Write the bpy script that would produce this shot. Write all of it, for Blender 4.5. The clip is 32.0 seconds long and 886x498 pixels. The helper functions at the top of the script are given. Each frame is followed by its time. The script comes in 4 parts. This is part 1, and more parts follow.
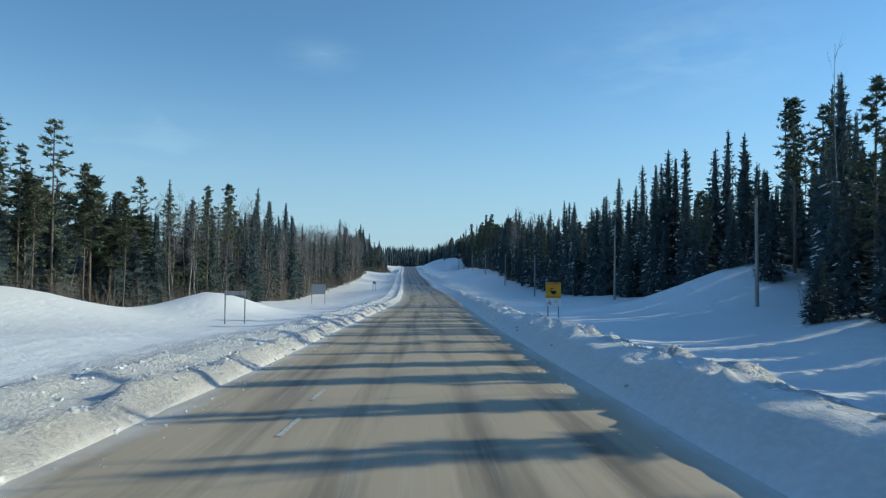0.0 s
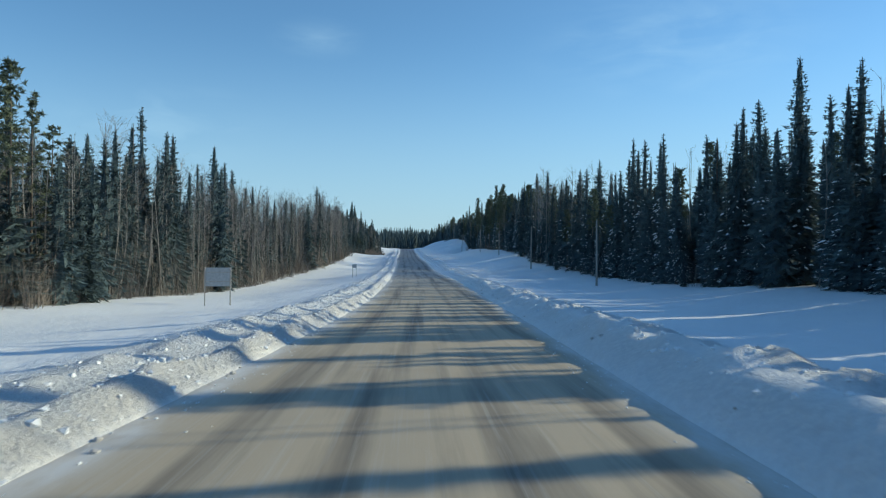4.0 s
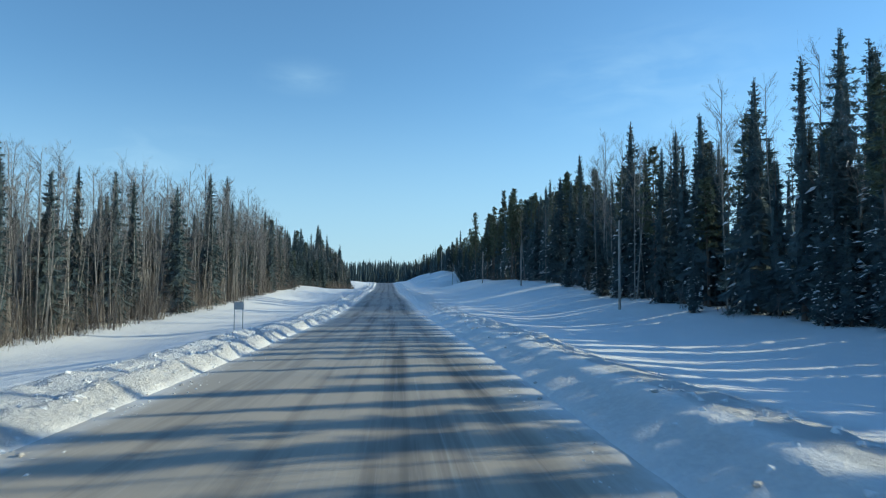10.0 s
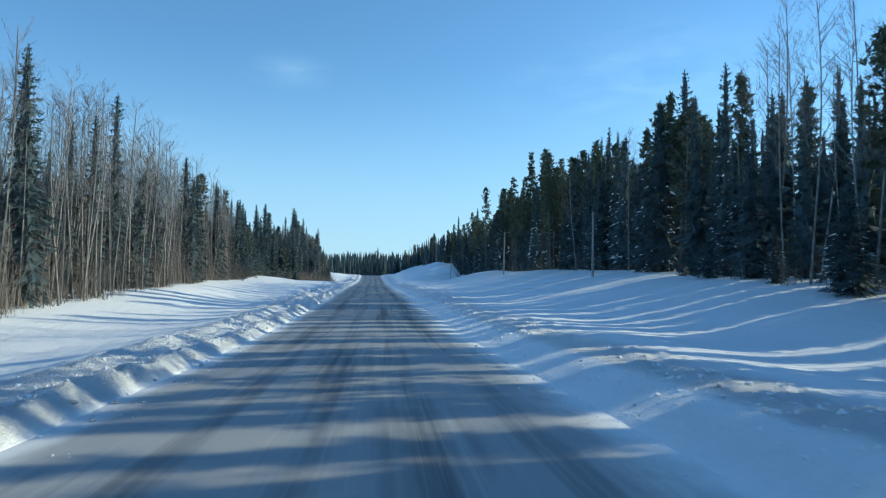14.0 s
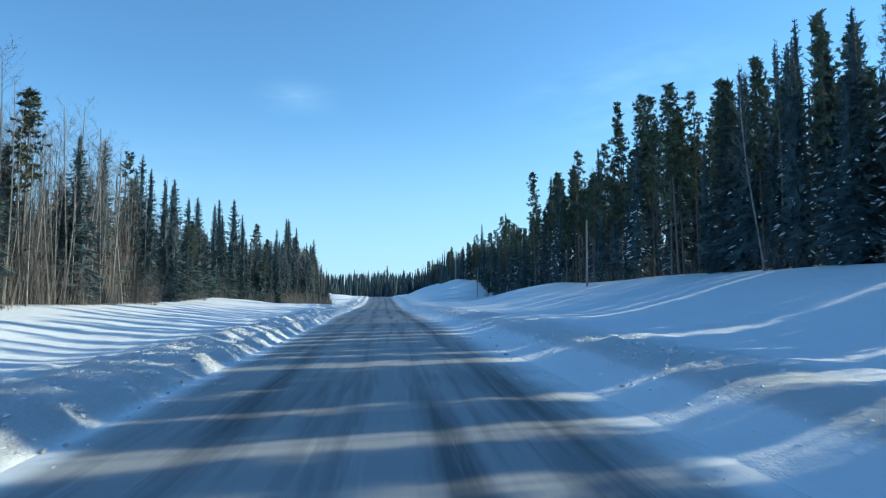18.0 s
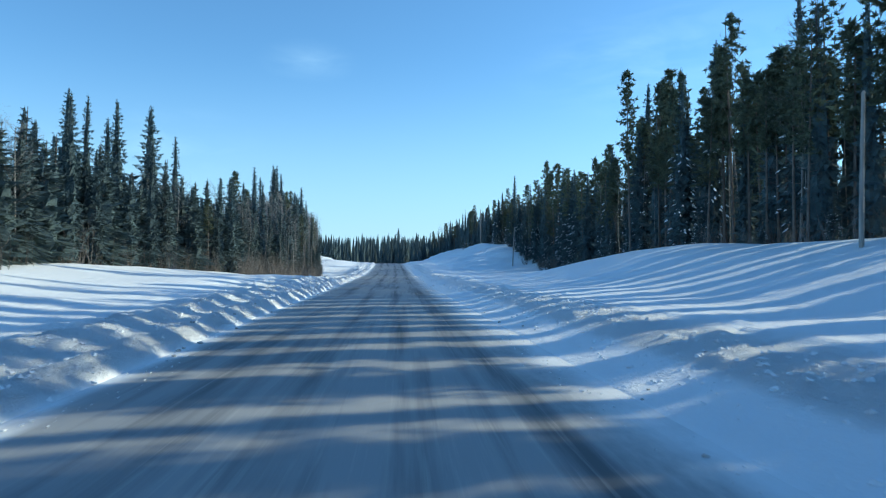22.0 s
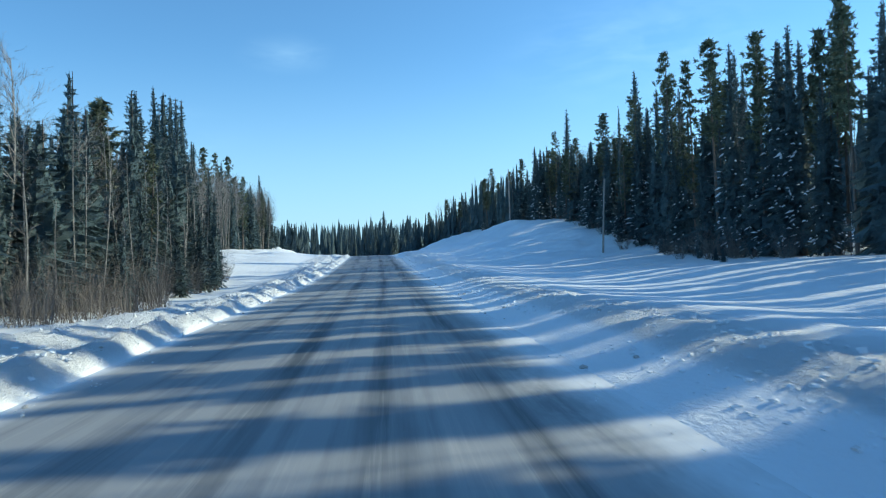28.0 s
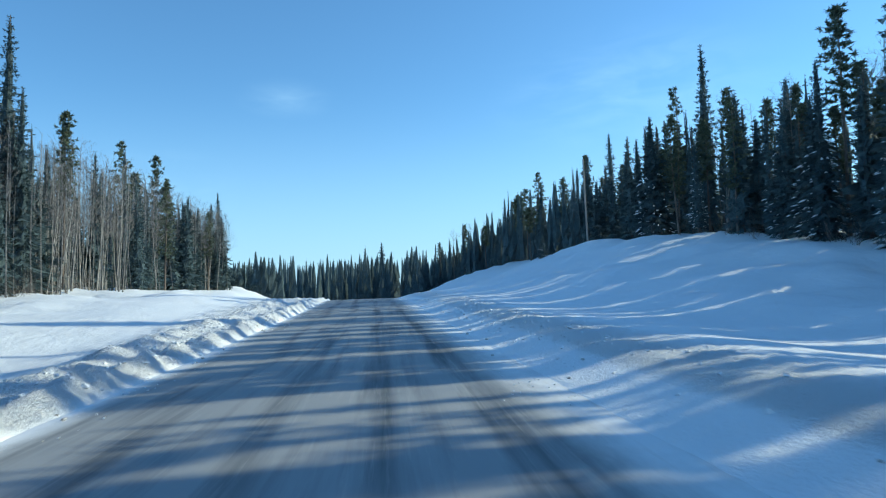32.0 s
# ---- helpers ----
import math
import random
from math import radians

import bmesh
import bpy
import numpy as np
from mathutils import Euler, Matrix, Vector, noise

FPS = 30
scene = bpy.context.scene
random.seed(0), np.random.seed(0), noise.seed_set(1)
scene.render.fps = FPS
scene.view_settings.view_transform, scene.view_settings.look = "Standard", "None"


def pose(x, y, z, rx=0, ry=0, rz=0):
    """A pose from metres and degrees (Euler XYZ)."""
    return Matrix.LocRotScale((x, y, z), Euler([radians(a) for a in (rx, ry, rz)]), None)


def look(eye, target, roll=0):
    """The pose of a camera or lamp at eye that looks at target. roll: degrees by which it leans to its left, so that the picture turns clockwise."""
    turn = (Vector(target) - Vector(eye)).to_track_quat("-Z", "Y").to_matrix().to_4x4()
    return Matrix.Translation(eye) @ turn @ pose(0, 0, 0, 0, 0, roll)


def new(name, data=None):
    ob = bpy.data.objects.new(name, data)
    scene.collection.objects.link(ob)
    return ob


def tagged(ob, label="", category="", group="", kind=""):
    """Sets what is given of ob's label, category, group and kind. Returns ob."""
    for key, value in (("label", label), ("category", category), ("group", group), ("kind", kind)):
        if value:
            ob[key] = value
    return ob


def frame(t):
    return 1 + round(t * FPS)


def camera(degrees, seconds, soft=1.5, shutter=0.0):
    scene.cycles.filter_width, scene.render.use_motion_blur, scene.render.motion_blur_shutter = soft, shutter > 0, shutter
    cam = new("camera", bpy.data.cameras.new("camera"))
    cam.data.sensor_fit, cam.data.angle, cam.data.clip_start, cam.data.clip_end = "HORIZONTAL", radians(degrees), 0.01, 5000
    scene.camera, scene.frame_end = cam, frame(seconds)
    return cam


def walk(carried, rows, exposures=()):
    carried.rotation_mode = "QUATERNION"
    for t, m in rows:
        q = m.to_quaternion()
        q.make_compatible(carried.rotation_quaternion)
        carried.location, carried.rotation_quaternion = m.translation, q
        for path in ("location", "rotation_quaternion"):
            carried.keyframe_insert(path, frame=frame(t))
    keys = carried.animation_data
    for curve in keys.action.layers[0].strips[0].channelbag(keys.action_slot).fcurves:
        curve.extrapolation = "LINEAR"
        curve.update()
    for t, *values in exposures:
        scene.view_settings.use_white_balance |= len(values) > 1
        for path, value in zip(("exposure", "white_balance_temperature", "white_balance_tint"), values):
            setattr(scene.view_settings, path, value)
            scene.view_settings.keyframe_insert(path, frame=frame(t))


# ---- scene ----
cam = camera(65.03, 32.0, soft=1.2, shutter=0.2)
# seconds, x, y, z, tilt, lean, heading
PATH = [
    (0, -0.00, 0.00, 0.00, 91.84, -0.70, -2.43),
    (0.5, 0.09, 5.52, -0.15, 91.86, -0.66, -3.38),
    (1, 0.18, 11.03, -0.29, 91.71, -0.72, -4.38),
    (1.5, 0.24, 16.53, -0.42, 91.39, -0.68, -5.28),
    (2, 0.31, 22.04, -0.54, 91.04, -0.42, -5.52),
    (2.5, 0.43, 27.55, -0.65, 90.63, -0.39, -4.98),
    (3, 0.57, 33.06, -0.76, 90.30, -0.38, -3.81),
    (3.5, 0.76, 38.57, -0.87, 90.33, -0.27, -2.80),
    (4, 0.98, 44.10, -0.98, 90.55, -0.47, -2.47),
    (4.5, 1.26, 49.63, -1.08, 91.15, -0.76, -2.37),
    (6.5, 2.49, 71.84, -1.48, 92.80, -0.24, -2.06),
    (7, 2.69, 77.47, -1.56, 92.98, -0.31, -1.98),
    (7.5, 2.83, 83.11, -1.63, 93.44, -0.40, -1.95),
    (8, 2.94, 88.74, -1.69, 93.89, -0.38, -1.76),
    (8.5, 3.04, 94.36, -1.75, 94.20, -0.28, -2.07),
    (9, 3.14, 99.96, -1.80, 94.11, -0.06, -2.76),
    (9.5, 3.26, 105.54, -1.83, 93.84, 0.14, -3.45),
    (10, 3.36, 111.04, -1.86, 93.59, -0.19, -3.73),
    (10.5, 3.43, 116.46, -1.88, 93.34, -0.73, -3.72),
    (11, 3.43, 121.80, -1.91, 93.06, -0.97, -3.85),
    (11.5, 3.34, 127.07, -1.93, 92.87, -0.87, -4.43),
    (12, 3.16, 132.27, -1.95, 92.87, -0.44, -5.21),
    (12.5, 2.91, 137.38, -1.97, 92.91, -0.09, -5.69),
    (13, 2.67, 142.49, -1.99, 92.99, 0.09, -5.66),
    (13.5, 2.49, 147.69, -2.01, 93.12, -0.16, -5.23),
    (14, 2.35, 152.94, -2.03, 93.19, -0.77, -4.92),
    (14.5, 2.24, 158.22, -2.05, 93.08, -1.03, -4.77),
    (16.5, 1.87, 179.43, -2.13, 93.38, 0.52, -4.46),
    (17, 1.79, 184.83, -2.12, 94.06, 0.45, -4.28),
    (17.5, 1.71, 190.30, -2.06, 94.43, 0.44, -4.36),
    (18, 1.63, 195.82, -1.97, 94.95, 0.56, -4.13),
    (18.5, 1.57, 201.33, -1.85, 95.49, 0.67, -3.62),
    (19, 1.54, 206.83, -1.71, 95.65, 0.86, -3.28),
    (19.5, 1.51, 212.30, -1.56, 95.38, 0.89, -3.21),
    (20, 1.50, 217.75, -1.43, 94.72, 0.99, -3.34),
    (20.5, 1.50, 223.22, -1.30, 93.93, 0.57, -3.49),
    (21, 1.51, 228.68, -1.20, 93.18, 0.37, -3.40),
    (21.5, 1.55, 234.08, -1.09, 92.62, 0.14, -3.21),
    (22, 1.59, 239.44, -0.99, 92.22, -0.10, -3.20),
    (22.5, 1.59, 244.84, -0.89, 92.02, 0.09, -3.40),
    (23, 1.54, 250.34, -0.78, 92.02, 0.12, -3.72),
    (23.5, 1.46, 255.95, -0.69, 92.19, 0.06, -4.12),
    (24, 1.38, 261.70, -0.59, 92.41, 0.01, -4.42),
    (24.5, 1.30, 267.60, -0.50, 92.83, 0.21, -4.54),
    (25, 1.21, 273.63, -0.40, 93.32, 0.76, -4.42),
    (25.5, 1.12, 279.82, -0.31, 93.64, 1.46, -4.06),
    (27.5, 0.72, 305.15, 0.08, 92.44, 1.76, -4.66),
    (28, 0.63, 311.51, 0.19, 91.42, 1.77, -4.35),
    (28.5, 0.55, 317.90, 0.32, 90.45, 1.62, -3.87),
    (29, 0.47, 324.37, 0.46, 89.91, 1.54, -3.63),
    (29.5, 0.38, 330.95, 0.61, 90.14, 1.48, -3.68),
    (30, 0.29, 337.65, 0.76, 91.15, 1.25, -3.92),
    (30.5, 0.19, 344.42, 0.91, 92.50, 0.97, -4.07),
    (31, 0.11, 351.20, 1.05, 93.73, 1.05, -4.24),
    (31.5, 0.05, 357.99, 1.18, 94.55, 1.36, -4.39),
    (32, 0.00, 364.80, 1.32, 94.86, 1.97, -4.55),
]
walk(cam, [(t, pose(x, y, z, rx, ry, rz)) for t, x, y, z, rx, ry, rz in PATH],
     [(0, -0.06, 6050, -6), (7, 0.09, 6050, -6), (13, 0.24, 5850, -8), (19, 0.42, 5600, -8), (32, 0.38, 5640, -9)])

# ---- light ----
SUN_ELEV, SUN_AZ = 22.0, 77.0          # degrees above the horizon; clockwise from +y
world = bpy.data.worlds.new("winter_sky")
scene.world = world
world.use_nodes = True
wn, wl = world.node_tree.nodes, world.node_tree.links
wn.clear()
sky = wn.new("ShaderNodeTexSky")
sky.sky_type, sky.sun_disc = "NISHITA", False
sky.sun_elevation, sky.sun_rotation = radians(SUN_ELEV), radians(SUN_AZ)
sky.altitude, sky.air_density, sky.dust_density, sky.ozone_density = 300, 1.0, 0.05, 4.5
# pale winter haze towards the horizon
wco = wn.new("ShaderNodeTexCoord")
wsep = wn.new("ShaderNodeSeparateXYZ")
wl.new(wco.outputs["Generated"], wsep.inputs[0])
hz = wn.new("ShaderNodeMapRange")
hz.interpolation_type = "SMOOTHERSTEP"
hz.inputs["From Min"].default_value, hz.inputs["From Max"].default_value = 0.34, -0.06
hz.inputs["To Max"].default_value = 0.80
wl.new(wsep.outputs["Z"], hz.inputs["Value"])
hm = wn.new("ShaderNodeMix")
hm.data_type = "RGBA"
hm.inputs["B"].default_value = (2.75, 3.6, 4.7, 1)
wl.new(hz.outputs["Result"], hm.inputs["Factor"])
wl.new(sky.outputs["Color"], hm.inputs["A"])
# a few faint wisps of high cloud
wmap = wn.new("ShaderNodeMapping")
wmap.inputs["Scale"].default_value = (5.0, 3.0, 16.0)
wl.new(wco.outputs["Generated"], wmap.inputs["Vector"])
cl = wn.new("ShaderNodeTexNoise")
cl.inputs["Scale"].default_value, cl.inputs["Detail"].default_value, cl.inputs["Distortion"].default_value = 2.2, 4, 0.5
wl.new(wmap.outputs["Vector"], cl.inputs["Vector"])
last = hm.outputs["Result"]
flat = wn.new("ShaderNodeMapping")
flat.inputs["Scale"].default_value = (1, 1, 2.4)
wl.new(wco.outputs["Generated"], flat.inputs["Vector"])
for centre, reach, low, share in (((-0.13, 0.947, 0.293), 0.08, 0.38, 0.10), ((0.345, 0.897, 0.285), 0.24, 0.38, 0.12), ((-0.33, 0.92, 0.17), 0.17, 0.45, 0.10)):
    far_ = wn.new("ShaderNodeVectorMath")
    far_.operation = "DISTANCE"
    far_.inputs[1].default_value = (centre[0], centre[1], centre[2] * 2.4)
    wl.new(flat.outputs["Vector"], far_.inputs[0])
    near_ = wn.new("ShaderNodeMapRange")
    near_.interpolation_type = "SMOOTHSTEP"
    near_.inputs["From Min"].default_value, near_.inputs["From Max"].default_value = reach, 0.0
    wl.new(far_.outputs["Value"], near_.inputs["Value"])
    thin_ = wn.new("ShaderNodeMapRange")
    thin_.inputs["From Min"].default_value, thin_.inputs["From Max"].default_value, thin_.inputs["To Max"].default_value = low, 0.85, share * 2
    wl.new(cl.outputs["Fac"], thin_.inputs["Value"])
    both = wn.new("ShaderNodeMath")
    both.operation = "MULTIPLY"
    wl.new(near_.outputs["Result"], both.inputs[0])
    wl.new(thin_.outputs["Result"], both.inputs[1])
    cm = wn.new("ShaderNodeMix")
    cm.data_type = "RGBA"
    cm.inputs["B"].default_value = (4.6, 5.8, 6.8, 1)
    wl.new(both.outputs[0], cm.inputs["Factor"])
    wl.new(last, cm.inputs["A"])
    last = cm.outputs["Result"]
bgn = wn.new("ShaderNodeBackground")
bgn.inputs["Strength"].default_value = 0.155
wl.new(last, bgn.inputs["Color"])
wout = wn.new("ShaderNodeOutputWorld")
wl.new(bgn.outputs["Background"], wout.inputs["Surface"])
sun = new("sun", bpy.data.lights.new("sun", "SUN"))
sun.data.energy, sun.data.angle, sun.data.color = 4.0, radians(0.5), (1.0, 0.84, 0.61)
az, el = radians(SUN_AZ), radians(SUN_ELEV)
SUN_DIR = Vector((math.sin(az) * math.cos(el), math.cos(az) * math.cos(el), math.sin(el)))
sun.matrix_world = look((60, 60, 60), Vector((60, 60, 60)) - SUN_DIR)

rng = np.random.default_rng(7)


# ---- materials ----
class Mat:
    """A node material with its Principled shader and short ways to add nodes."""

    def __init__(self, name, rough=0.8, spec=0.3, metal=0.0):
        self.m = bpy.data.materials.new(name)
        self.m.use_nodes = True
        self.nt = self.m.node_tree
        self.b = self.nt.nodes["Principled BSDF"]
        self.b.inputs["Roughness"].default_value = rough
        self.b.inputs["Specular IOR Level"].default_value = spec
        self.b.inputs["Metallic"].default_value = metal

    def node(self, kind, **kw):
        n = self.nt.nodes.new(kind)
        for k, v in kw.items():
            n.inputs[k].default_value = v
        return n

    def link(self, a, b):
        self.nt.links.new(a, b)

    def coords(self, scale=(1, 1, 1), source="Object"):
        tc = self.node("ShaderNodeTexCoord")
        mp = self.node("ShaderNodeMapping", Scale=scale)
        self.link(tc.outputs[source], mp.inputs["Vector"])
        return mp.outputs["Vector"]

    def noise(self, scale, detail=4, stretch=(1, 1, 1), distortion=0.0, rough=0.55):
        n = self.node("ShaderNodeTexNoise", Scale=scale, Detail=detail, Distortion=distortion, Roughness=rough)
        self.link(self.coords(stretch), n.inputs["Vector"])
        return n.outputs["Fac"]

    def ramp(self, fac, stops):
        r = self.nt.nodes.new("ShaderNodeValToRGB")
        while len(r.color_ramp.elements) < len(stops):
            r.color_ramp.elements.new(0.5)
        for e, (p, c) in zip(r.color_ramp.elements, stops):
            e.position, e.color = p, (*c, 1)
        self.link(fac, r.inputs["Fac"])
        return r.outputs["Color"]

    def mix(self, fac, a, b, kind="MIX"):
        n = self.nt.nodes.new("ShaderNodeMix")
        n.data_type, n.blend_type = "RGBA", kind
        for v, key in ((fac, "Factor"), (a, "A"), (b, "B")):
            if hasattr(v, "links"):
                self.link(v, n.inputs[key])
            else:
                n.inputs[key].default_value = v if key == "Factor" else (*v, 1)
        return n.outputs["Result"]

    def ramp_value(self, fac, low, high):
        n = self.node("ShaderNodeMapRange")
        n.inputs["From Min"].default_value, n.inputs["From Max"].default_value = low, high
        self.link(fac, n.inputs["Value"])
        return n.outputs["Result"]

    def math(self, op, a, b):
        n = self.nt.nodes.new("ShaderNodeMath")
        n.operation = op
        for i, v in enumerate((a, b)):
            if hasattr(v, "links"):
                self.link(v, n.inputs[i])
            else:
                n.inputs[i].default_value = v
        return n.outputs[0]

    def base(self, c):
        if hasattr(c, "links"):
            self.link(c, self.b.inputs["Base Color"])
        else:
            self.b.inputs["Base Color"].default_value = (*c, 1)
        return self

    def bump(self, fac, strength, distance):
        n = self.node("ShaderNodeBump", Strength=strength, Distance=distance)
        self.link(fac, n.inputs["Height"])
        self.link(n.outputs["Normal"], self.b.inputs["Normal"])
        return self

    def attribute(self, name):
        n = self.nt.nodes.new("ShaderNodeAttribute")
        n.attribute_name = name
        return n.outputs["Fac"]

    def random(self):
        return self.nt.nodes.new("ShaderNodeObjectInfo").outputs["Random"]


def snow_material():
    k = Mat("snow", 0.55, 0.25)
    drift = k.noise(0.35, 5, (1, 0.5, 1))
    clean = k.ramp(drift, [(0.3, (0.89, 0.91, 0.94)), (0.7, (0.94, 0.95, 0.96))])
    speck = k.noise(7.0, 6, rough=0.7)
    patch = k.noise(0.9, 4)
    # sand colour stands for dirt and, on the right bank's face, for painted shade
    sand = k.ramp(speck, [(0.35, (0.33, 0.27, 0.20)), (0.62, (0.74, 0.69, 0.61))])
    fac = k.math("MULTIPLY", k.attribute("grit_and_shade"), k.math("MULTIPLY", k.math("ADD", k.math("MULTIPLY", speck, 1.5), patch), 0.75))
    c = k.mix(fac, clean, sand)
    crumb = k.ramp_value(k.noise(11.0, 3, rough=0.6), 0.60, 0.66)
    k.base(k.mix(k.math("MULTIPLY", crumb, k.ramp_value(k.attribute("grit_and_shade"), 0.45, 1.1)), c, (0.24, 0.20, 0.155)))
    soft = k.math("MULTIPLY", k.math("ADD", k.noise(1.6, 6, (1, 0.6, 1)), k.math("MULTIPLY", k.noise(12, 4), 0.35)), 0.07)
    lumps = k.math("MULTIPLY", k.math("MULTIPLY", k.attribute("lumpy"), k.noise(6.0, 6, rough=0.75)), 0.19)
    k.bump(k.math("ADD", soft, lumps), 1.0, 1.0)
    return k.m


def road_material():
    k = Mat("sanded_ice_road", 0.75, 0.3)
    lane = k.attribute("track")
    long = k.noise(2.4, 5, (1, 0.03, 1))
    fine = k.noise(8.0, 5, (1, 0.012, 1), rough=0.65)
    blot = k.noise(0.35, 5, (1, 0.25, 1))
    sand = k.mix(k.attribute("sandy"), (0.35, 0.356, 0.362), (0.48, 0.40, 0.295))
    dark = k.mix(k.attribute("sandy"), (0.12, 0.128, 0.136), (0.20, 0.17, 0.135))
    f = k.math("ADD", k.math("MULTIPLY", lane, 0.85), k.math("MULTIPLY", k.math("SUBTRACT", long, 0.5), 2.6))
    f = k.math("ADD", f, k.math("MULTIPLY", k.math("SUBTRACT", blot, 0.5), 1.8))
    n = k.nt.nodes.new("ShaderNodeClamp")
    k.link(f, n.inputs["Value"])
    c = k.mix(n.outputs[0], sand, dark)
    edge = k.math("MULTIPLY", k.attribute("edge"), k.math("ADD", fine, 0.35))
    n2 = k.nt.nodes.new("ShaderNodeClamp")
    k.link(edge, n2.inputs["Value"])
    c = k.mix(k.math("MULTIPLY", n2.outputs[0], k.ramp_value(k.noise(1.1, 6, (1, 0.35, 1), rough=0.7), 0.38, 0.62)), c, (0.66, 0.65, 0.63))
    rim = k.math("MULTIPLY", k.attribute("rim"), k.math("ADD", k.math("MULTIPLY", k.noise(1.6, 5, (1, 0.5, 1), rough=0.65), 1.2), 0.35))
    n3 = k.nt.nodes.new("ShaderNodeClamp")
    k.link(rim, n3.inputs["Value"])
    c = k.mix(n3.outputs[0], c, (0.84, 0.85, 0.86))
    streak = k.ramp(fine, [(0.54, (0, 0, 0)), (0.75, (0.4, 0.4, 0.4))])
    c = k.mix(streak, c, (0.55, 0.53, 0.49))
    k.base(c)
    k.bump(k.mix(0.5, fine, k.noise(22, 4)), 0.25, 0.02)
    return k.m


def plain(name, stops, scale=6.0, rough=0.8, spec=0.25, bump=0.0, stretch=(1, 1, 1), metal=0.0):
    k = Mat(name, rough, spec, metal)
    n = k.noise(scale, 5, stretch)
    c = k.ramp(n, stops)
    k.base(c)
    if bump:
        k.bump(n, 0.5, bump)
    return k.m


def needle_material(name, dark, light, ragged=False):
    k = Mat(name, 0.85, 0.15)
    n = k.noise(1.3, 4)
    c = k.ramp(n, [(0.3, dark), (0.72, light)])
    v = k.math("ADD", k.math("MULTIPLY", k.random(), 0.5), 0.75)
    isl = k.nt.nodes.new("ShaderNodeNewGeometry").outputs["Random Per Island"]
    v = k.math("MULTIPLY", v, k.math("ADD", k.math("MULTIPLY", isl, 0.6), 0.7))
    k.base(k.mix(1.0, c, v, "MULTIPLY"))
    tr = k.nt.nodes.new("ShaderNodeBsdfTranslucent")
    tr.inputs["Color"].default_value = (0.012, 0.018, 0.016, 1)
    ad = k.nt.nodes.new("ShaderNodeAddShader")
    k.link(k.b.outputs[0], ad.inputs[0])
    k.link(tr.outputs[0], ad.inputs[1])
    out = ad.outputs[0]
    if ragged:
        hole = k.ramp_value(k.noise(12.0, 3, (1, 1, 2.0), rough=0.7), 0.43, 0.45)
        ms, tp = k.nt.nodes.new("ShaderNodeMixShader"), k.nt.nodes.new("ShaderNodeBsdfTransparent")
        k.link(hole, ms.inputs[0]), k.link(tp.outputs[0], ms.inputs[1]), k.link(out, ms.inputs[2])
        out = ms.outputs[0]
    k.link(out, k.nt.nodes["Material Output"].inputs["Surface"])
    return k.m


M_SNOW, M_ROAD = snow_material(), road_material()
M_NEEDLE = needle_material("spruce_needles", (0.048, 0.072, 0.083), (0.096, 0.130, 0.136))
M_NEEDLE2 = needle_material("pine_needles", (0.072, 0.088, 0.062), (0.155, 0.168, 0.105), True)
M_NEEDLE_NEAR = needle_material("near_spruce_needles", (0.048, 0.072, 0.083), (0.096, 0.130, 0.136), True)
M_BARK = plain("conifer_bark", [(0.3, (0.075, 0.06, 0.05)), (0.7, (0.17, 0.14, 0.115))], 9, 0.9, bump=0.02, stretch=(1, 1, 0.25))
M_PINEBARK = plain("pine_bark", [(0.3, (0.105, 0.085, 0.070)), (0.7, (0.23, 0.19, 0.158))], 8, 0.9, bump=0.02, stretch=(1, 1, 0.3))
M_BIRCH = plain("aspen_bark", [(0.3, (0.125, 0.118, 0.108)), (0.48, (0.24, 0.23, 0.212)), (0.8, (0.43, 0.415, 0.39))], 5, 0.75, stretch=(1, 1, 0.5))
M_TWIG = plain("bare_twigs", [(0.3, (0.160, 0.148, 0.140)), (0.7, (0.30, 0.28, 0.262))], 4, 0.9)
M_BRUSH = plain("willow_brush", [(0.3, (0.135, 0.118, 0.105)), (0.7, (0.25, 0.225, 0.20))], 3, 0.9)
M_TSNOW = plain("branch_snow", [(0.3, (0.80, 0.82, 0.85)), (0.7, (0.90, 0.91, 0.92))], 5, 0.6)
M_POLE = plain("weathered_pole_wood", [(0.3, (0.24, 0.22, 0.195)), (0.7, (0.42, 0.39, 0.35))], 10, 0.85, bump=0.01, stretch=(1, 1, 0.06))
M_YELLOW = plain("sign_yellow", [(0.3, (0.60, 0.29, 0.02)), (0.7, (0.68, 0.35, 0.03))], 3, 0.45, 0.4)
M_BLACK = plain("sign_black", [(0.3, (0.012, 0.012, 0.014)), (0.7, (0.02, 0.02, 0.02))], 3, 0.5)
M_WHITE = plain("sign_white", [(0.3, (0.72, 0.73, 0.74)), (0.7, (0.80, 0.80, 0.80))], 3, 0.45, 0.4)
M_ALU = plain("dull_aluminium", [(0.3, (0.36, 0.38, 0.39)), (0.7, (0.50, 0.51, 0.52))], 6, 0.5, 0.5, metal=0.4)
M_POST = plain("sign_post", [(0.3, (0.10, 0.16, 0.14)), (0.7, (0.17, 0.23, 0.20))], 6, 0.7)
M_WPOST = plain("grey_wood_post", [(0.3, (0.34, 0.32, 0.29)), (0.7, (0.52, 0.49, 0.45))], 8, 0.8, stretch=(1, 1, 0.1))
M_LINE = plain("worn_lane_paint", [(0.35, (0.42, 0.41, 0.39)), (0.7, (0.66, 0.66, 0.64))], 9, 0.7)
M_CLOD = plain("dirty_snow_clod", [(0.35, (0.36, 0.33, 0.30)), (0.7, (0.78, 0.76, 0.73))], 12, 0.85)

# ---- shape of the land ----
YS = np.arange(-200.0, 1400.0, 1.0)


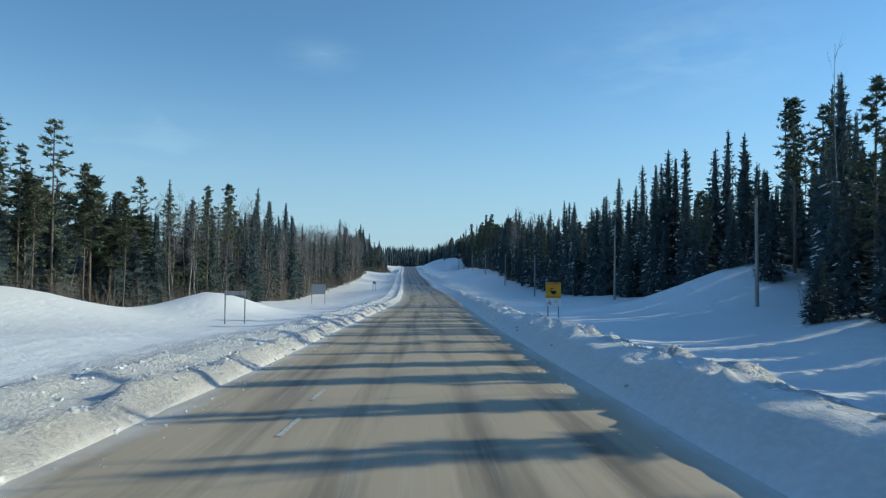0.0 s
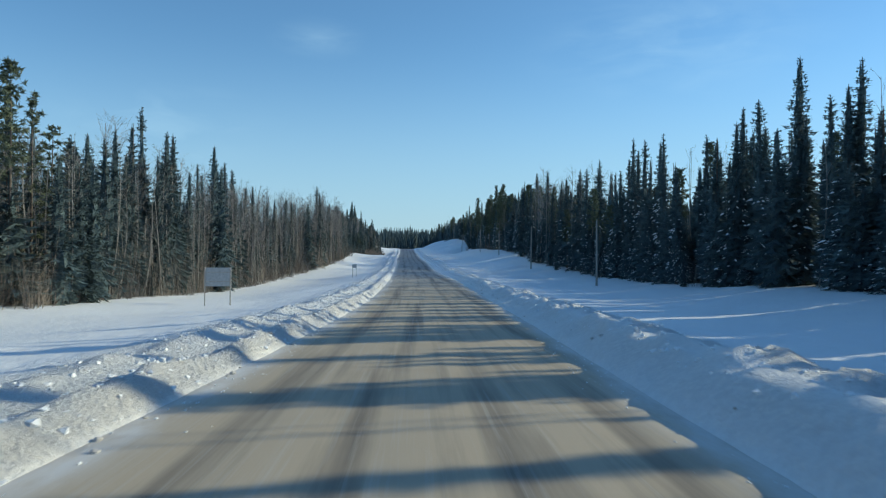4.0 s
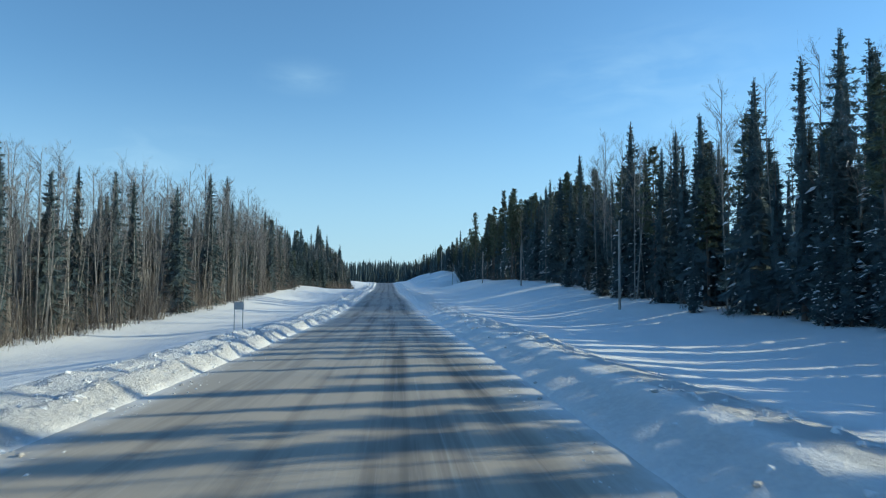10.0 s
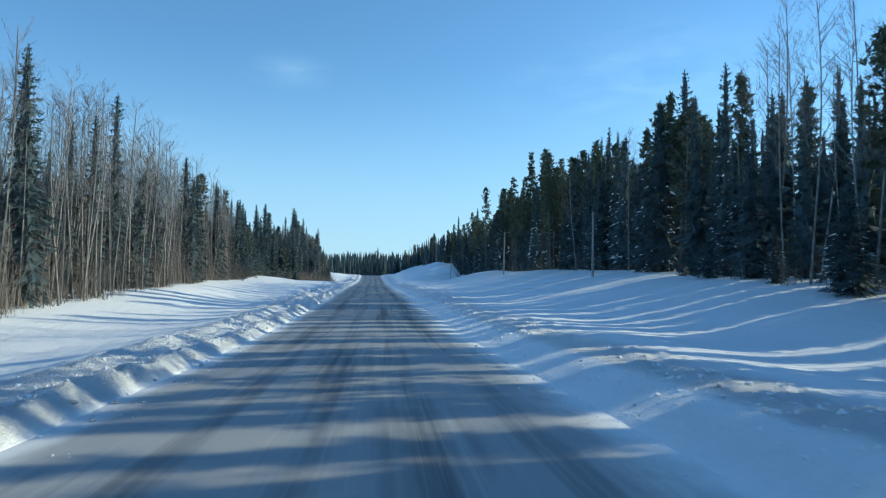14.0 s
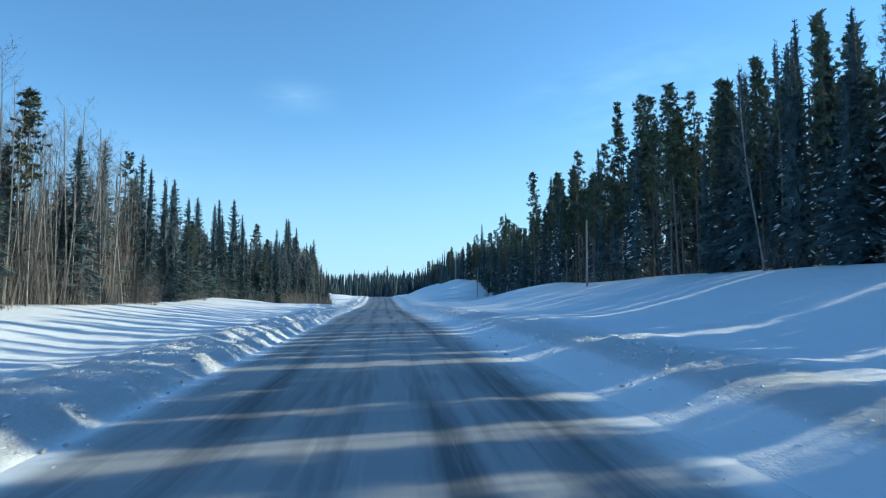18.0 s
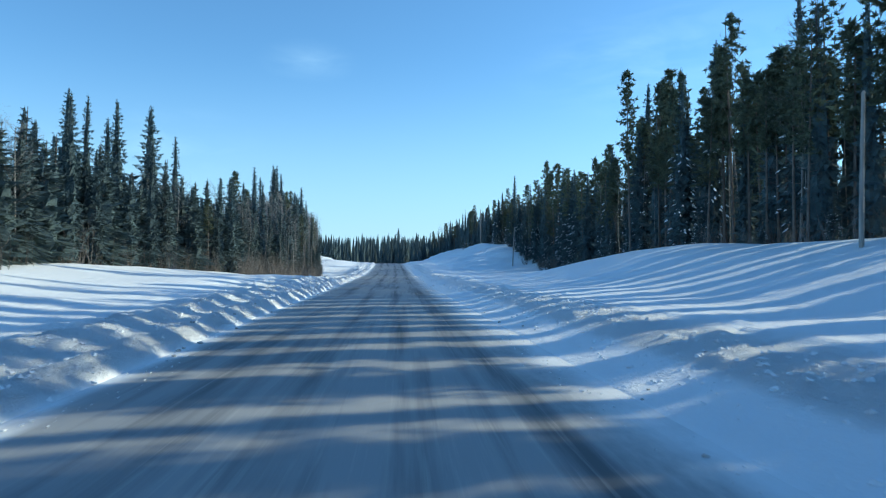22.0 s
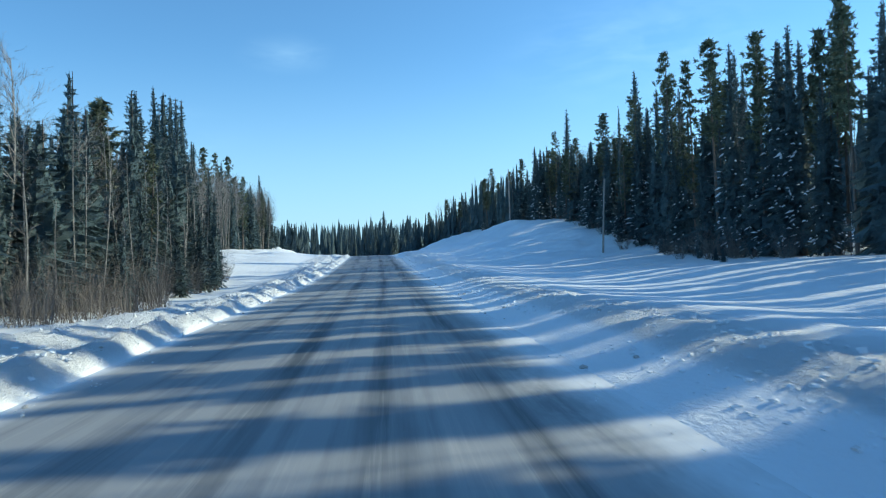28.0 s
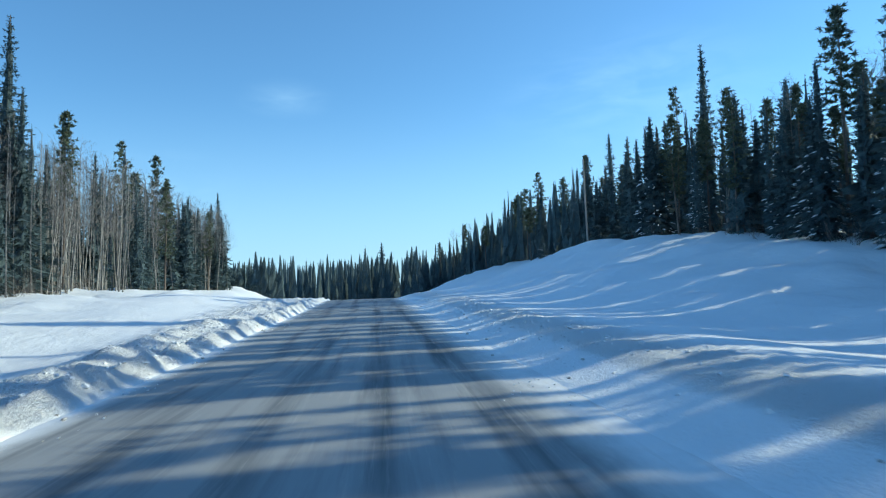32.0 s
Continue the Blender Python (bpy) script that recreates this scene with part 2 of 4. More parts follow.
def smooth_table(points, width=15):
    p = np.array(points, float)
    v = np.interp(YS, p[:, 0], p[:, 1])
    k = np.ones(width) / width
    for _ in range(2):
        v = np.convolve(np.pad(v, width // 2, mode="edge"), k, "valid")
    return v


EYE = 2.12
T_ROAD = smooth_table([(-200, 4), (0, 0), (16.5, -.42), (33, -.76), (50, -1.08), (83, -1.63), (100, -1.8), (116, -1.88), (132, -1.95), (148, -2.01),
                       (179, -2.13), (196, -1.97), (212, -1.56), (229, -1.2), (245, -.89), (262, -.59), (280, -.31), (318, .32), (338, .76),
                       (358, 1.18), (380, 1.95), (400, 2.8), (420, 3.7), (440, 4.6), (455, 5.0), (475, 4.95), (500, 3.9), (540, 0.5), (600, -3.0), (900, -6)]) - EYE
T_XR = smooth_table([(-200, 3.6), (0, 3.75), (16.5, 3.9), (50, 4.6), (72, 5.4), (90, 5.85), (132, 6.55), (180, 6.0), (240, 5.3), (280, 4.4), (338, 3.6),
                     (365, 3.4), (430, 2.0), (480, 0.0), (540, -8), (600, -30), (900, -200)], 21)
T_XL = smooth_table([(-200, -4.6), (0, -4.5), (16.5, -3.9), (50, -2.9), (72, -1.8), (90, -1.5), (132, -1.8), (180, -2.7), (240, -3.4), (280, -4.4), (338, -5.2),
                     (365, -5.2), (430, -6.3), (480, -8.3), (540, -16), (600, -38), (900, -209)], 21)
T_TR = smooth_table([(-200, 20), (20, 17), (33, 18.5), (44, 25.5), (62, 24.5), (100, 24.5), (142, 26.3), (200, 26.2), (262, 28.0), (292, 26.5), (330, 29), (359, 31), (390, 30.5),
                     (418, 29), (450, 27.5), (500, 22), (540, 15), (600, -12), (900, -180)])
T_ZR = smooth_table([(-200, 2), (30, -2.4), (45, -1.4), (58, -2.0), (100, -3.4), (142, -3.8), (165, -3.2), (190, -1.8), (200, -1.0), (230, .0), (262, 1.0), (292, 1.3),
                     (318, 1.2), (336, 0.0), (359, -.1), (378, .2), (391, 1.6), (405, 4.2), (418, 6.2), (447, 8.7), (500, 9.5), (530, 7.5), (560, 4), (600, 2), (900, 2)], 9)
T_TL = smooth_table([(-200, -30), (0, -29), (41, -26), (80, -20.5), (120, -22.5), (150, -23.5), (170, -23), (190, -18.5), (210, -16.4), (244, -18), (263, -19.8), (290, -21.5),
                     (325, -19), (345, -14.5), (385, -17), (398, -27), (433, -30.3), (470, -30.5), (500, -29.5), (512, -32), (552, -46), (600, -72), (900, -262)], 9)
T_ZL = smooth_table([(-200, 2), (0, -2.2), (41, -2.8), (80, -4.0), (120, -5.4), (150, -6.0), (170, -5.7), (190, -4.1), (210, -2.6), (244, -1.3), (263, -1.2), (290, 0.0),
                     (325, -.8), (347, -1.5), (383, -1.0), (396, 1.8), (433, 4.0), (500, 6.0), (552, 9.7), (620, 9), (900, 4)], 9)


def tab(t, y):
    return np.interp(y, YS, t)


def hash2(ix, iy, seed):
    h = (ix.astype(np.int64) * 374761393 + iy.astype(np.int64) * 668265263 + seed * 1274126177) & 0x7FFFFFFF
    h = ((h ^ (h >> 13)) * 1103515245) & 0x7FFFFFFF
    return ((h ^ (h >> 16)) & 0xFFFF) / 65535.0


def value_noise(x, y, seed=0):
    ix, iy = np.floor(x), np.floor(y)
    fx, fy = x - ix, y - iy
    fx, fy = fx * fx * (3 - 2 * fx), fy * fy * (3 - 2 * fy)
    a, b = hash2(ix, iy, seed), hash2(ix + 1, iy, seed)
    c, d = hash2(ix, iy + 1, seed), hash2(ix + 1, iy + 1, seed)
    return (a * (1 - fx) + b * fx) * (1 - fy) + (c * (1 - fx) + d * fx) * fy - 0.5


def fractal(x, y, octaves=3, seed=0):
    v, a = 0, 1.0
    for k in range(octaves):
        v = v + a * value_noise(x * 2 ** k + 17.3 * k, y * 2 ** k - 9.1 * k, seed + k)
        a *= 0.5
    return v


def ease(u):
    u = np.clip(u, 0, 1)
    return u * u * (3 - 2 * u)


# heaps of ploughed or drifted snow: x, y, height, half widths
MOUNDS = [(26.0, 52.0, 2.4, 8.0, 6.5), (-24.0, 40.0, 1.9, 7.0, 9.0), (-15.5, 55.0, 1.8, 4.0, 7.0), (-14.0, 22.0, 0.7, 5.0, 8.0), (24.0, 20.0, 1.2, 6.0, 9.0),
          (20.0, 352.0, 0.6, 6.0, 12.0), (21.0, 300.0, 0.8, 7.0, 15.0), (-10.5, 300.0, 0.8, 4.5, 26.0), (-15.0, 420.0, 1.2, 6.0, 18.0),
          (23.5, 441.0, 0.8, 3.5, 8.0), (17.0, 478.0, -1.9, 8.0, 17.0), (23.0, 533.0, 1.3, 6.0, 10.0)]


def land(x, y, detail=True):
    """Height of the snow at x, y (arrays)."""
    x, y = np.broadcast_arrays(np.asarray(x, float), np.asarray(y, float))
    zr, xr, xl = tab(T_ROAD, y), tab(T_XR, y), tab(T_XL, y)
    tr, tl, hr, hl = tab(T_TR, y), tab(T_TL, y), tab(T_ZR, y), tab(T_ZL, y)
    right = x > (xr + xl) / 2
    o = np.where(right, x - xr, xl - x)
    w = np.where(right, tr - xr, xl - tl)
    zt = np.where(right, hr, hl)
    u = o / w
    z = zr + (zt - zr) * ease(u)
    z = z - np.where(right, 0.55, 0.35) * np.sin(np.pi * np.clip((o - 3) / (w - 3), 0, 1))
    past = np.clip(o - w, 0, None)
    z = z + np.where(right, 0.06, 0.04) * np.clip(past, 0, 60)
    for mx, my, mh, sx, sy in MOUNDS:
        z = z + mh * np.exp(-((x - mx) / sx) ** 2 - ((y - my) / sy) ** 2)
    # ploughed banks
    wob = 0.35 * value_noise(y / 7, y * 0 + 3.3, 5) + 0.12 * value_noise(y / 2.3, y * 0, 9)
    ob = o + wob * np.clip(o, 0, 1) + 0.3 * value_noise(y / 0.7, x * 0, 13) * np.clip(o * 2, 0, 1)
    ys = y + 0.7 * o
    chat = 0.85 + 0.75 * value_noise(ys / 0.75, x / 2.2, 15) + 0.45 * value_noise(ys / 0.38, x / 0.8, 16) + 0.2 * value_noise(y / 2.6, x / 3, 17)
    fade = 0.75 + 0.5 * value_noise(y / 11, x * 0 + 1.7, 21)
    chat = 0.9 + (chat - 0.85) * 0.72
    bl = chat * (0.36 * np.exp(-((ob - 0.7) / 0.34) ** 2) + (0.22 + 0.04 * ease((y - 90) / 60)) * np.exp(-((ob - 2.5) / 0.46) ** 2) * (0.8 + value_noise(y / 9, x * 0, 31)) + 0.12 * ease(ob / 1.2) * ease((5.0 - ob) / 2)) * fade
    wide = 1.85 + 0.7 * ease((y - 150) / 80)
    clump = ease((0.55 + 1.3 * value_noise(y / 4.5, x / 2.5, 27) - 0.3) / 0.35)
    late = ease((y - 120) / 70)
    face_ = np.clip(ob / wide, 0, 1)
    # at first a steep cut face with a narrow rough top, later a low rounded swell
    far_ = ease((y - 45) / 45)
    cut = (0.60 - 0.17 * far_) * np.clip(ob / (0.85 + 0.3 * far_), 0, 1) + 0.05 * np.clip((ob - 0.85) / 0.6, 0, 1)
    cut = cut * (1 - 0.9 * ease((ob - 1.4) / 2.9)) * (0.7 + 0.3 * fade)
    swell = 0.40 * ease(face_) * (1 - 0.85 * ease((ob - 4.8) / 4.9)) * (0.65 + 0.35 * fade)
    br = cut * (1 - late) + swell * late
    rough_in, rough_out = 0.8 + 0.9 * late, 3.4 + 2.3 * late
    br = br + clump * np.abs(chat - 0.75) * (0.22 - 0.12 * late) * ease((ob - rough_in) / 0.5) * ease((rough_out - ob) / 1.6)
    z = z + np.where(o > 0, np.where(right, br, bl), 0)
    if detail:
        mask = ease(o / 0.5) * np.where(right, ease((rough_out + 0.3 - o) / 1.6), ease((6.5 - o) / 3.0))
        patchy = np.where(right, 0.10 + (0.25 + 0.7 * clump) * (1 - 0.6 * late) * ease((o - rough_in) / 0.5), 0.55 + 0.35 * ease((y - 110) / 60))
        z = z + mask * patchy * (0.15 * fractal(x / 0.7, y / 0.8, 3, 40) + np.where(right, 0.42, 0.26) * np.abs(fractal(x / 0.5, y / 0.6, 2, 50)) + 0.08 * fractal(x / 2.5, y / 2.2, 2, 45))
        z = z + np.where(o > 2, 1, 0) * ease((o - 2) / 5) * (0.30 * fractal(x / 9, y / 13, 2, 60) + 0.07 * fractal(x / 1.6, y / 3, 2, 70))
        z = z + ease((y - 375) / 20) * ease((o - 9) / 6) * (0.8 * fractal(x / 3.0, y / 3.6, 3, 77))
    z = np.where(o < 0.02, zr - 0.12, np.where(o < 0.25, zr - 0.03 + (z - zr + 0.03) * ease(o / 0.25), z))
    return z


def mesh_from(name, v, f, mats, smooth=False, index=None):
    me = bpy.data.meshes.new(name)
    v, f = np.asarray(v, np.float32), np.asarray(f, np.int32)
    n = f.shape[1]
    me.vertices.add(len(v))
    me.vertices.foreach_set("co", v.ravel())
    me.loops.add(f.size)
    me.loops.foreach_set("vertex_index", f.ravel())
    me.polygons.add(len(f))
    me.polygons.foreach_set("loop_start", np.arange(0, f.size, n, dtype=np.int32))
    me.polygons.foreach_set("use_smooth", np.full(len(f), smooth))
    if index is not None:
        me.polygons.foreach_set("material_index", np.asarray(index, np.int32))
    for m in mats:
        me.materials.append(m)
    me.update(calc_edges=True)
    return me


def grid_faces(rows, cols):
    a = (np.arange(rows - 1)[:, None] * cols + np.arange(cols - 1)[None, :]).ravel()
    return np.stack([a, a + 1, a + cols + 1, a + cols], 1)


def add_attribute(me, name, values):
    me.attributes.new(name, "FLOAT", "POINT").data.foreach_set("value", np.asarray(values, np.float32).ravel())


# the ground: one sheet from bank to bank and out to the horizon
gy = np.concatenate([[-1500, -900, -500, -300, -180, -120, -80], np.arange(-60, 0, 1.0), np.arange(0, 440, 0.34), np.arange(440, 640, 2.0), np.arange(640, 1200, 20.0), [1300, 1600, 2200, 3200]])
side = np.concatenate([[0.0, 0.03], np.arange(0.12, 4.8, 0.125), np.arange(4.95, 9, 0.4), np.arange(9.5, 34, 1.3), [36, 40, 46, 55, 70, 95, 130, 180, 260, 400, 700, 1200, 2200]])
GY = gy[:, None]
gxl, gxr = tab(T_XL, GY), tab(T_XR, GY)
GX = np.concatenate([gxl - side[::-1][None, :], gxl + (gxr - gxl) * np.array([[0.25, 0.5, 0.75]]), gxr + side[None, :]], 1)
GYY = np.broadcast_to(GY, GX.shape)
GZ = land(GX, GYY)
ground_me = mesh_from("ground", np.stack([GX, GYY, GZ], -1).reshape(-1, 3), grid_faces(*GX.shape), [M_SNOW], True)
off = np.where(GX > (gxl + gxr) / 2, GX - gxr, gxl - GX)
gritl = np.exp(-np.clip(off, 0, None) / 1.3) * np.where(GX < (gxl + gxr) / 2, 0.5, 0.10) * (0.25 + 0.75 * ease((190 - GYY) / 120))
add_attribute(ground_me, "lumpy", ease(off / 0.4) * ease((5.5 - off) / 3.0) * np.where(GX < (gxl + gxr) / 2, 1.0, 0.15 + 0.85 * ease((off - 1.4) / 0.6)))
# right bank's face: its shade and some dirt, painted as one darker band
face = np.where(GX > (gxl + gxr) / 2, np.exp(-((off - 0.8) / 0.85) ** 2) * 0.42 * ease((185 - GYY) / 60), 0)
add_attribute(ground_me, "grit_and_shade", np.where(off < 9, gritl + face, 0))
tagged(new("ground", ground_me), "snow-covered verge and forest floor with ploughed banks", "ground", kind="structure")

# the road: packed snow, ice and sand over asphalt, with worn wheel tracks
ry = np.concatenate([np.arange(-150, -10, 5.0), np.arange(-10, 470, 0.8), np.arange(470, 900, 6.0)])
rc = np.linspace(0, 1, 37)
RY = ry[:, None]
rxl, rxr = tab(T_XL, RY) - 0.25, tab(T_XR, RY) + 0.25
RX = rxl + (rxr - rxl) * rc[None, :]
RYY = np.broadcast_to(RY, RX.shape)
mid = (rxl + rxr) / 2
lat = RX - mid - 0.2
tracks = sum(np.exp(-((np.abs(lat) - c) / s) ** 2) for c, s in ((0.85, 0.32), (2.55, 0.34)))
RZ = tab(T_ROAD, RYY) + 0.03 * (1 - (lat / 4) ** 2) - 0.012 * tracks + 0.008 * fractal(RX / 0.8, RYY / 4, 2, 80)
road_me = mesh_from("road", np.stack([RX, RYY, RZ], -1).reshape(-1, 3), grid_faces(*RX.shape), [M_ROAD], True)
add_attribute(road_me, "track", np.clip(tracks, 0, 1) * (0.75 + 0.5 * fractal(RX / 2, RYY / 30, 2, 90)))
add_attribute(road_me, "sandy", np.clip(ease((170 - RYY) / 90) + 0.1 * fractal(RX / 3, RYY / 12, 2, 95), 0, 1))
e1 = np.minimum(RX - rxl, rxr - RX)
shoulder = np.where(RX > mid, 0.95 + 0.75 * ease((RYY - 90) / 60), 0.95)
add_attribute(road_me, "edge", ease((shoulder - e1 + 0.6 * fractal(RX / 1.5, RYY / 6, 2, 99)) / 0.9))
rimw = np.where(RX > mid, 0.45 + 0.5 * ease((RYY - 120) / 80), 0.4)
add_attribute(road_me, "rim", ease((rimw + 0.25 - e1 + 0.35 * fractal(RX / 0.8, RYY / 1.6, 2, 97)) / rimw) * np.where(RX > mid, 0.35 + 0.65 * ease((RYY - 100) / 60), 0.3 + 0.7 * ease((RYY - 130) / 60)))
road_ob = tagged(new("road", road_me), "two-lane highway under packed snow, ice and sand with worn wheel tracks", "road", kind="structure")

# a worn stretch of the painted lane line that shows through
for y0, y1 in ((9.9, 11.3), (13.1, 14.4)):
    ys_ = np.linspace(y0, y1, 6)
    v_ = [(-1.86 + 0.015 * k - sgn * (0.05 - 0.008 * (k % 2)), y_, float(tab(T_ROAD, y_)) + 0.034) for k, y_ in enumerate(ys_) for sgn in (1, -1)]
    mark = new("lane_mark", mesh_from("lane_mark", v_, [(2 * k, 2 * k + 1, 2 * k + 3, 2 * k + 2) for k in range(5)], [M_LINE]))
    mark.parent = road_ob
    tagged(mark, "worn white lane paint")

# ---- building blocks ----
def part(name, me, parent, label=""):
    ob = new(name, me)
    ob.parent = parent
    if label:
        tagged(ob, label)
    return ob


def thing(name, at, label, category, group="", turn=0.0):
    ob = new(name)
    ob.empty_display_size = 0.3
    ob.matrix_world = pose(*at, 0, 0, turn)
    return tagged(ob, label, category, group)


class Soup:
    """Triangles gathered in lists, for foliage and twigs."""

    def __init__(self):
        self.v, self.f, self.k = [], [], 0

    def add(self, v, f):
        v, f = np.asarray(v, float), np.asarray(f, int)
        self.v.append(v)
        self.f.append(f + self.k)
        self.k += len(v)

    def tube(self, pts, radii, sides=6):
        """A tapered tube along pts."""
        pts, n = np.asarray(pts, float), len(pts)
        ang = np.arange(sides) * 2 * np.pi / sides
        d = np.gradient(pts, axis=0)
        d /= np.linalg.norm(d, axis=1)[:, None] + 1e-9
        up = np.where(np.abs(d[:, 2:3]) > 0.9, [[1.0, 0, 0]], [[0, 0, 1.0]])
        s = np.cross(d, up)
        s /= np.linalg.norm(s, axis=1)[:, None] + 1e-9
        t = np.cross(s, d)
        r = np.asarray(radii, float)[:, None, None]
        v = pts[:, None] + r * (np.cos(ang)[None, :, None] * s[:, None] + np.sin(ang)[None, :, None] * t[:, None])
        i = np.arange((n - 1) * sides)
        a, b = i, (i // sides) * sides + (i + 1) % sides
        f = np.concatenate([np.stack([a, b, b + sides], 1), np.stack([a, b + sides, a + sides], 1)])
        self.add(v.reshape(-1, 3), f)

    def arrays(self):
        return np.concatenate(self.v), np.concatenate(self.f)

    def mesh(self, name, mat, smooth=False):
        v, f = self.arrays()
        return mesh_from(name, v, f, [mat], smooth)


def frond(s, g, base, ang, length, rise, droop, wide, steps=4, hang=True):
    """One spruce branch: a sagging spine with side twigs and needles that hang below it."""
    out, sidev = np.array([np.cos(ang), np.sin(ang), 0]), np.array([-np.sin(ang), np.cos(ang), 0])
    t = np.linspace(0, 1, steps + 1)
    spine = base + out * (t * length)[:, None] + np.array([0, 0, 1.0]) * ((rise * t - droop * t * t) * length)[:, None]
    v, f = list(spine), []
    for i in range(steps):
        w = (wide * length * (1.0 - 0.75 * t[i]) + 0.05) * g.uniform(0.7, 1.25)
        for sg in (-1, 1):
            v.append(spine[i] * 0.4 + spine[i + 1] * 0.6)
            v.append(spine[i] * 0.35 + spine[i + 1] * 0.65 + sidev * sg * w + np.array([0, 0, -0.25 * w]) + out * w * 0.7)
            f.append((i, len(v) - 2, len(v) - 1) if sg > 0 else (len(v) - 2, i, len(v) - 1))
        if hang:
            v.append(spine[i] * 0.5 + spine[i + 1] * 0.5 + sidev * g.uniform(-0.12, 0.12) + np.array([0, 0, -0.6 * w - 0.09]))
            f.append((i, i + 1, len(v) - 1))
    v.append(spine[-1] + out * 0.12 * length + np.array([0, 0, 0.03]))
    v.append(spine[-1] + sidev * 0.06 * length - out * 0.1 * length)
    v.append(spine[-1] - sidev * 0.06 * length - out * 0.1 * length)
    f.append((len(v) - 3, len(v) - 2, len(v) - 1))
    s.add(v, f)


def spruce_crown(g, height, radius, bare, gap, per, steps=4, hang=True, ragged=0.3, club=0.0, core=0.26, rings=16):
    s = Soup()
    # dense needles close to the stem
    sides = 7
    hs = np.linspace(bare + 0.01, 0.97, rings)
    us = (hs - bare) / (1 - bare)
    ang = np.arange(sides) * 2 * np.pi / sides
    rad = core * radius * ((1 - us) ** 1.05) * np.minimum(1, 0.7 + 2.2 * us) + 0.07
    cv = np.stack([np.cos(ang)[None] * rad[:, None] * g.uniform(0.35, 1.6, (rings, sides)), np.sin(ang)[None] * rad[:, None] * g.uniform(0.35, 1.6, (rings, sides)),
                   hs[:, None] * height + g.uniform(-0.35, 0.35, (rings, sides))], -1).reshape(-1, 3)
    ci = np.arange((rings - 1) * sides)
    ca, cb = ci, (ci // sides) * sides + (ci + 1) % sides
    s.add(cv, np.concatenate([np.stack([ca, cb, cb + sides], 1), np.stack([ca, cb + sides, ca + sides], 1)]))
    z = bare * height
    while z < height - 0.15:
        u = (z - bare * height) / (height * (1 - bare))
        r = radius * ((1 - u) ** 0.84) * min(1.0, 0.6 + 2.2 * u) + 0.13
        if club:
            r += club * np.exp(-((u - 0.9) / 0.05) ** 2)
        n = max(3, int(round(per * (0.65 + 0.35 * (1 - u)))))
        a0 = g.uniform(0, 6.28)
        for k in range(n):
            if g.uniform() < 0.10 + 0.25 * max(0, 0.12 - u) * 4:
                continue
            length = r * g.uniform(1 - ragged * 1.3, 1 + ragged * 0.8)
            rise = 0.55 * u - 0.12 + g.uniform(-0.1, 0.1)
            frond(s, g, np.array([0, 0, z + g.uniform(-0.55, 0.55) * gap]), a0 + k * 6.283 / n + g.uniform(-0.35, 0.35), length, rise, 0.42 * (1 - u) + 0.05, 0.36 + 0.1 * u, steps, hang)
        z += gap * (1.15 - 0.55 * u) * g.uniform(0.8, 1.2)
    s.add([(0.05, 0, height - 0.5), (-0.05, 0, height - 0.5), (0, 0, height + 0.15)], [(0, 1, 2)])
    s.add([(0, 0.05, height - 0.5), (0, -0.05, height - 0.5), (0, 0, height + 0.15)], [(0, 1, 2)])
    return s


def trunk_soup(g, height, r0, bend=0.15, sides=7, top=0.02):
    s = Soup()
    t = np.linspace(0, 1, 9)
    bx, by, ph = g.uniform(-bend, bend), g.uniform(-bend, bend), g.uniform(0, 6)
    p = np.stack([bx * np.sin(t * 3.0 + ph) - bx * np.sin(ph), by * np.sin(t * 2.3 + ph) - by * np.sin(ph), t * (height + 0.3) - 0.3], 1)
    r = r0 * (1 - t) ** 0.8 + top
    r[0] *= 1.3
    s.tube(p, r, sides)
    return s, p


def snow_pads(g, height, radius, bare, count, low=0.02, high=0.6):
    """Small pads of snow that lie on the boughs."""
    s = Soup()
    for _ in range(count):
        u = g.uniform(low, high) ** 1.15
        z = height * (bare + (1 - bare) * u)
        r = radius * ((1 - u) ** 0.92) * min(1.0, 0.6 + 2.2 * u) * g.uniform(0.75, 1.12)
        a = g.uniform(0, 6.28)
        out, sd = np.array([np.cos(a), np.sin(a), 0]), np.array([-np.sin(a), np.cos(a), 0])
        c = out * r + np.array([0, 0, z - 0.22 * r])
        ln, wd, th = g.uniform(0.06, 0.30) * g.uniform(0.7, 1.6), g.uniform(0.04, 0.13), g.uniform(0.05, 0.13)
        dn = np.array([0, 0, g.uniform(-0.7, 0.1) * ln]) + sd * g.uniform(-0.4, 0.4) * ln
        ring = [c - out * ln - dn, c + sd * wd - out * 0.3 * ln, c + sd * wd * 0.7 + out * 0.5 * ln + dn * 0.6, c + out * ln + dn, c - sd * wd * 0.8 + out * 0.4 * ln + dn * 0.5, c - sd * wd - out * 0.4 * ln]
        s.add(ring + [c + np.array([0, 0, th])], [(i, (i + 1) % 6, 6) for i in range(6)])
    return s


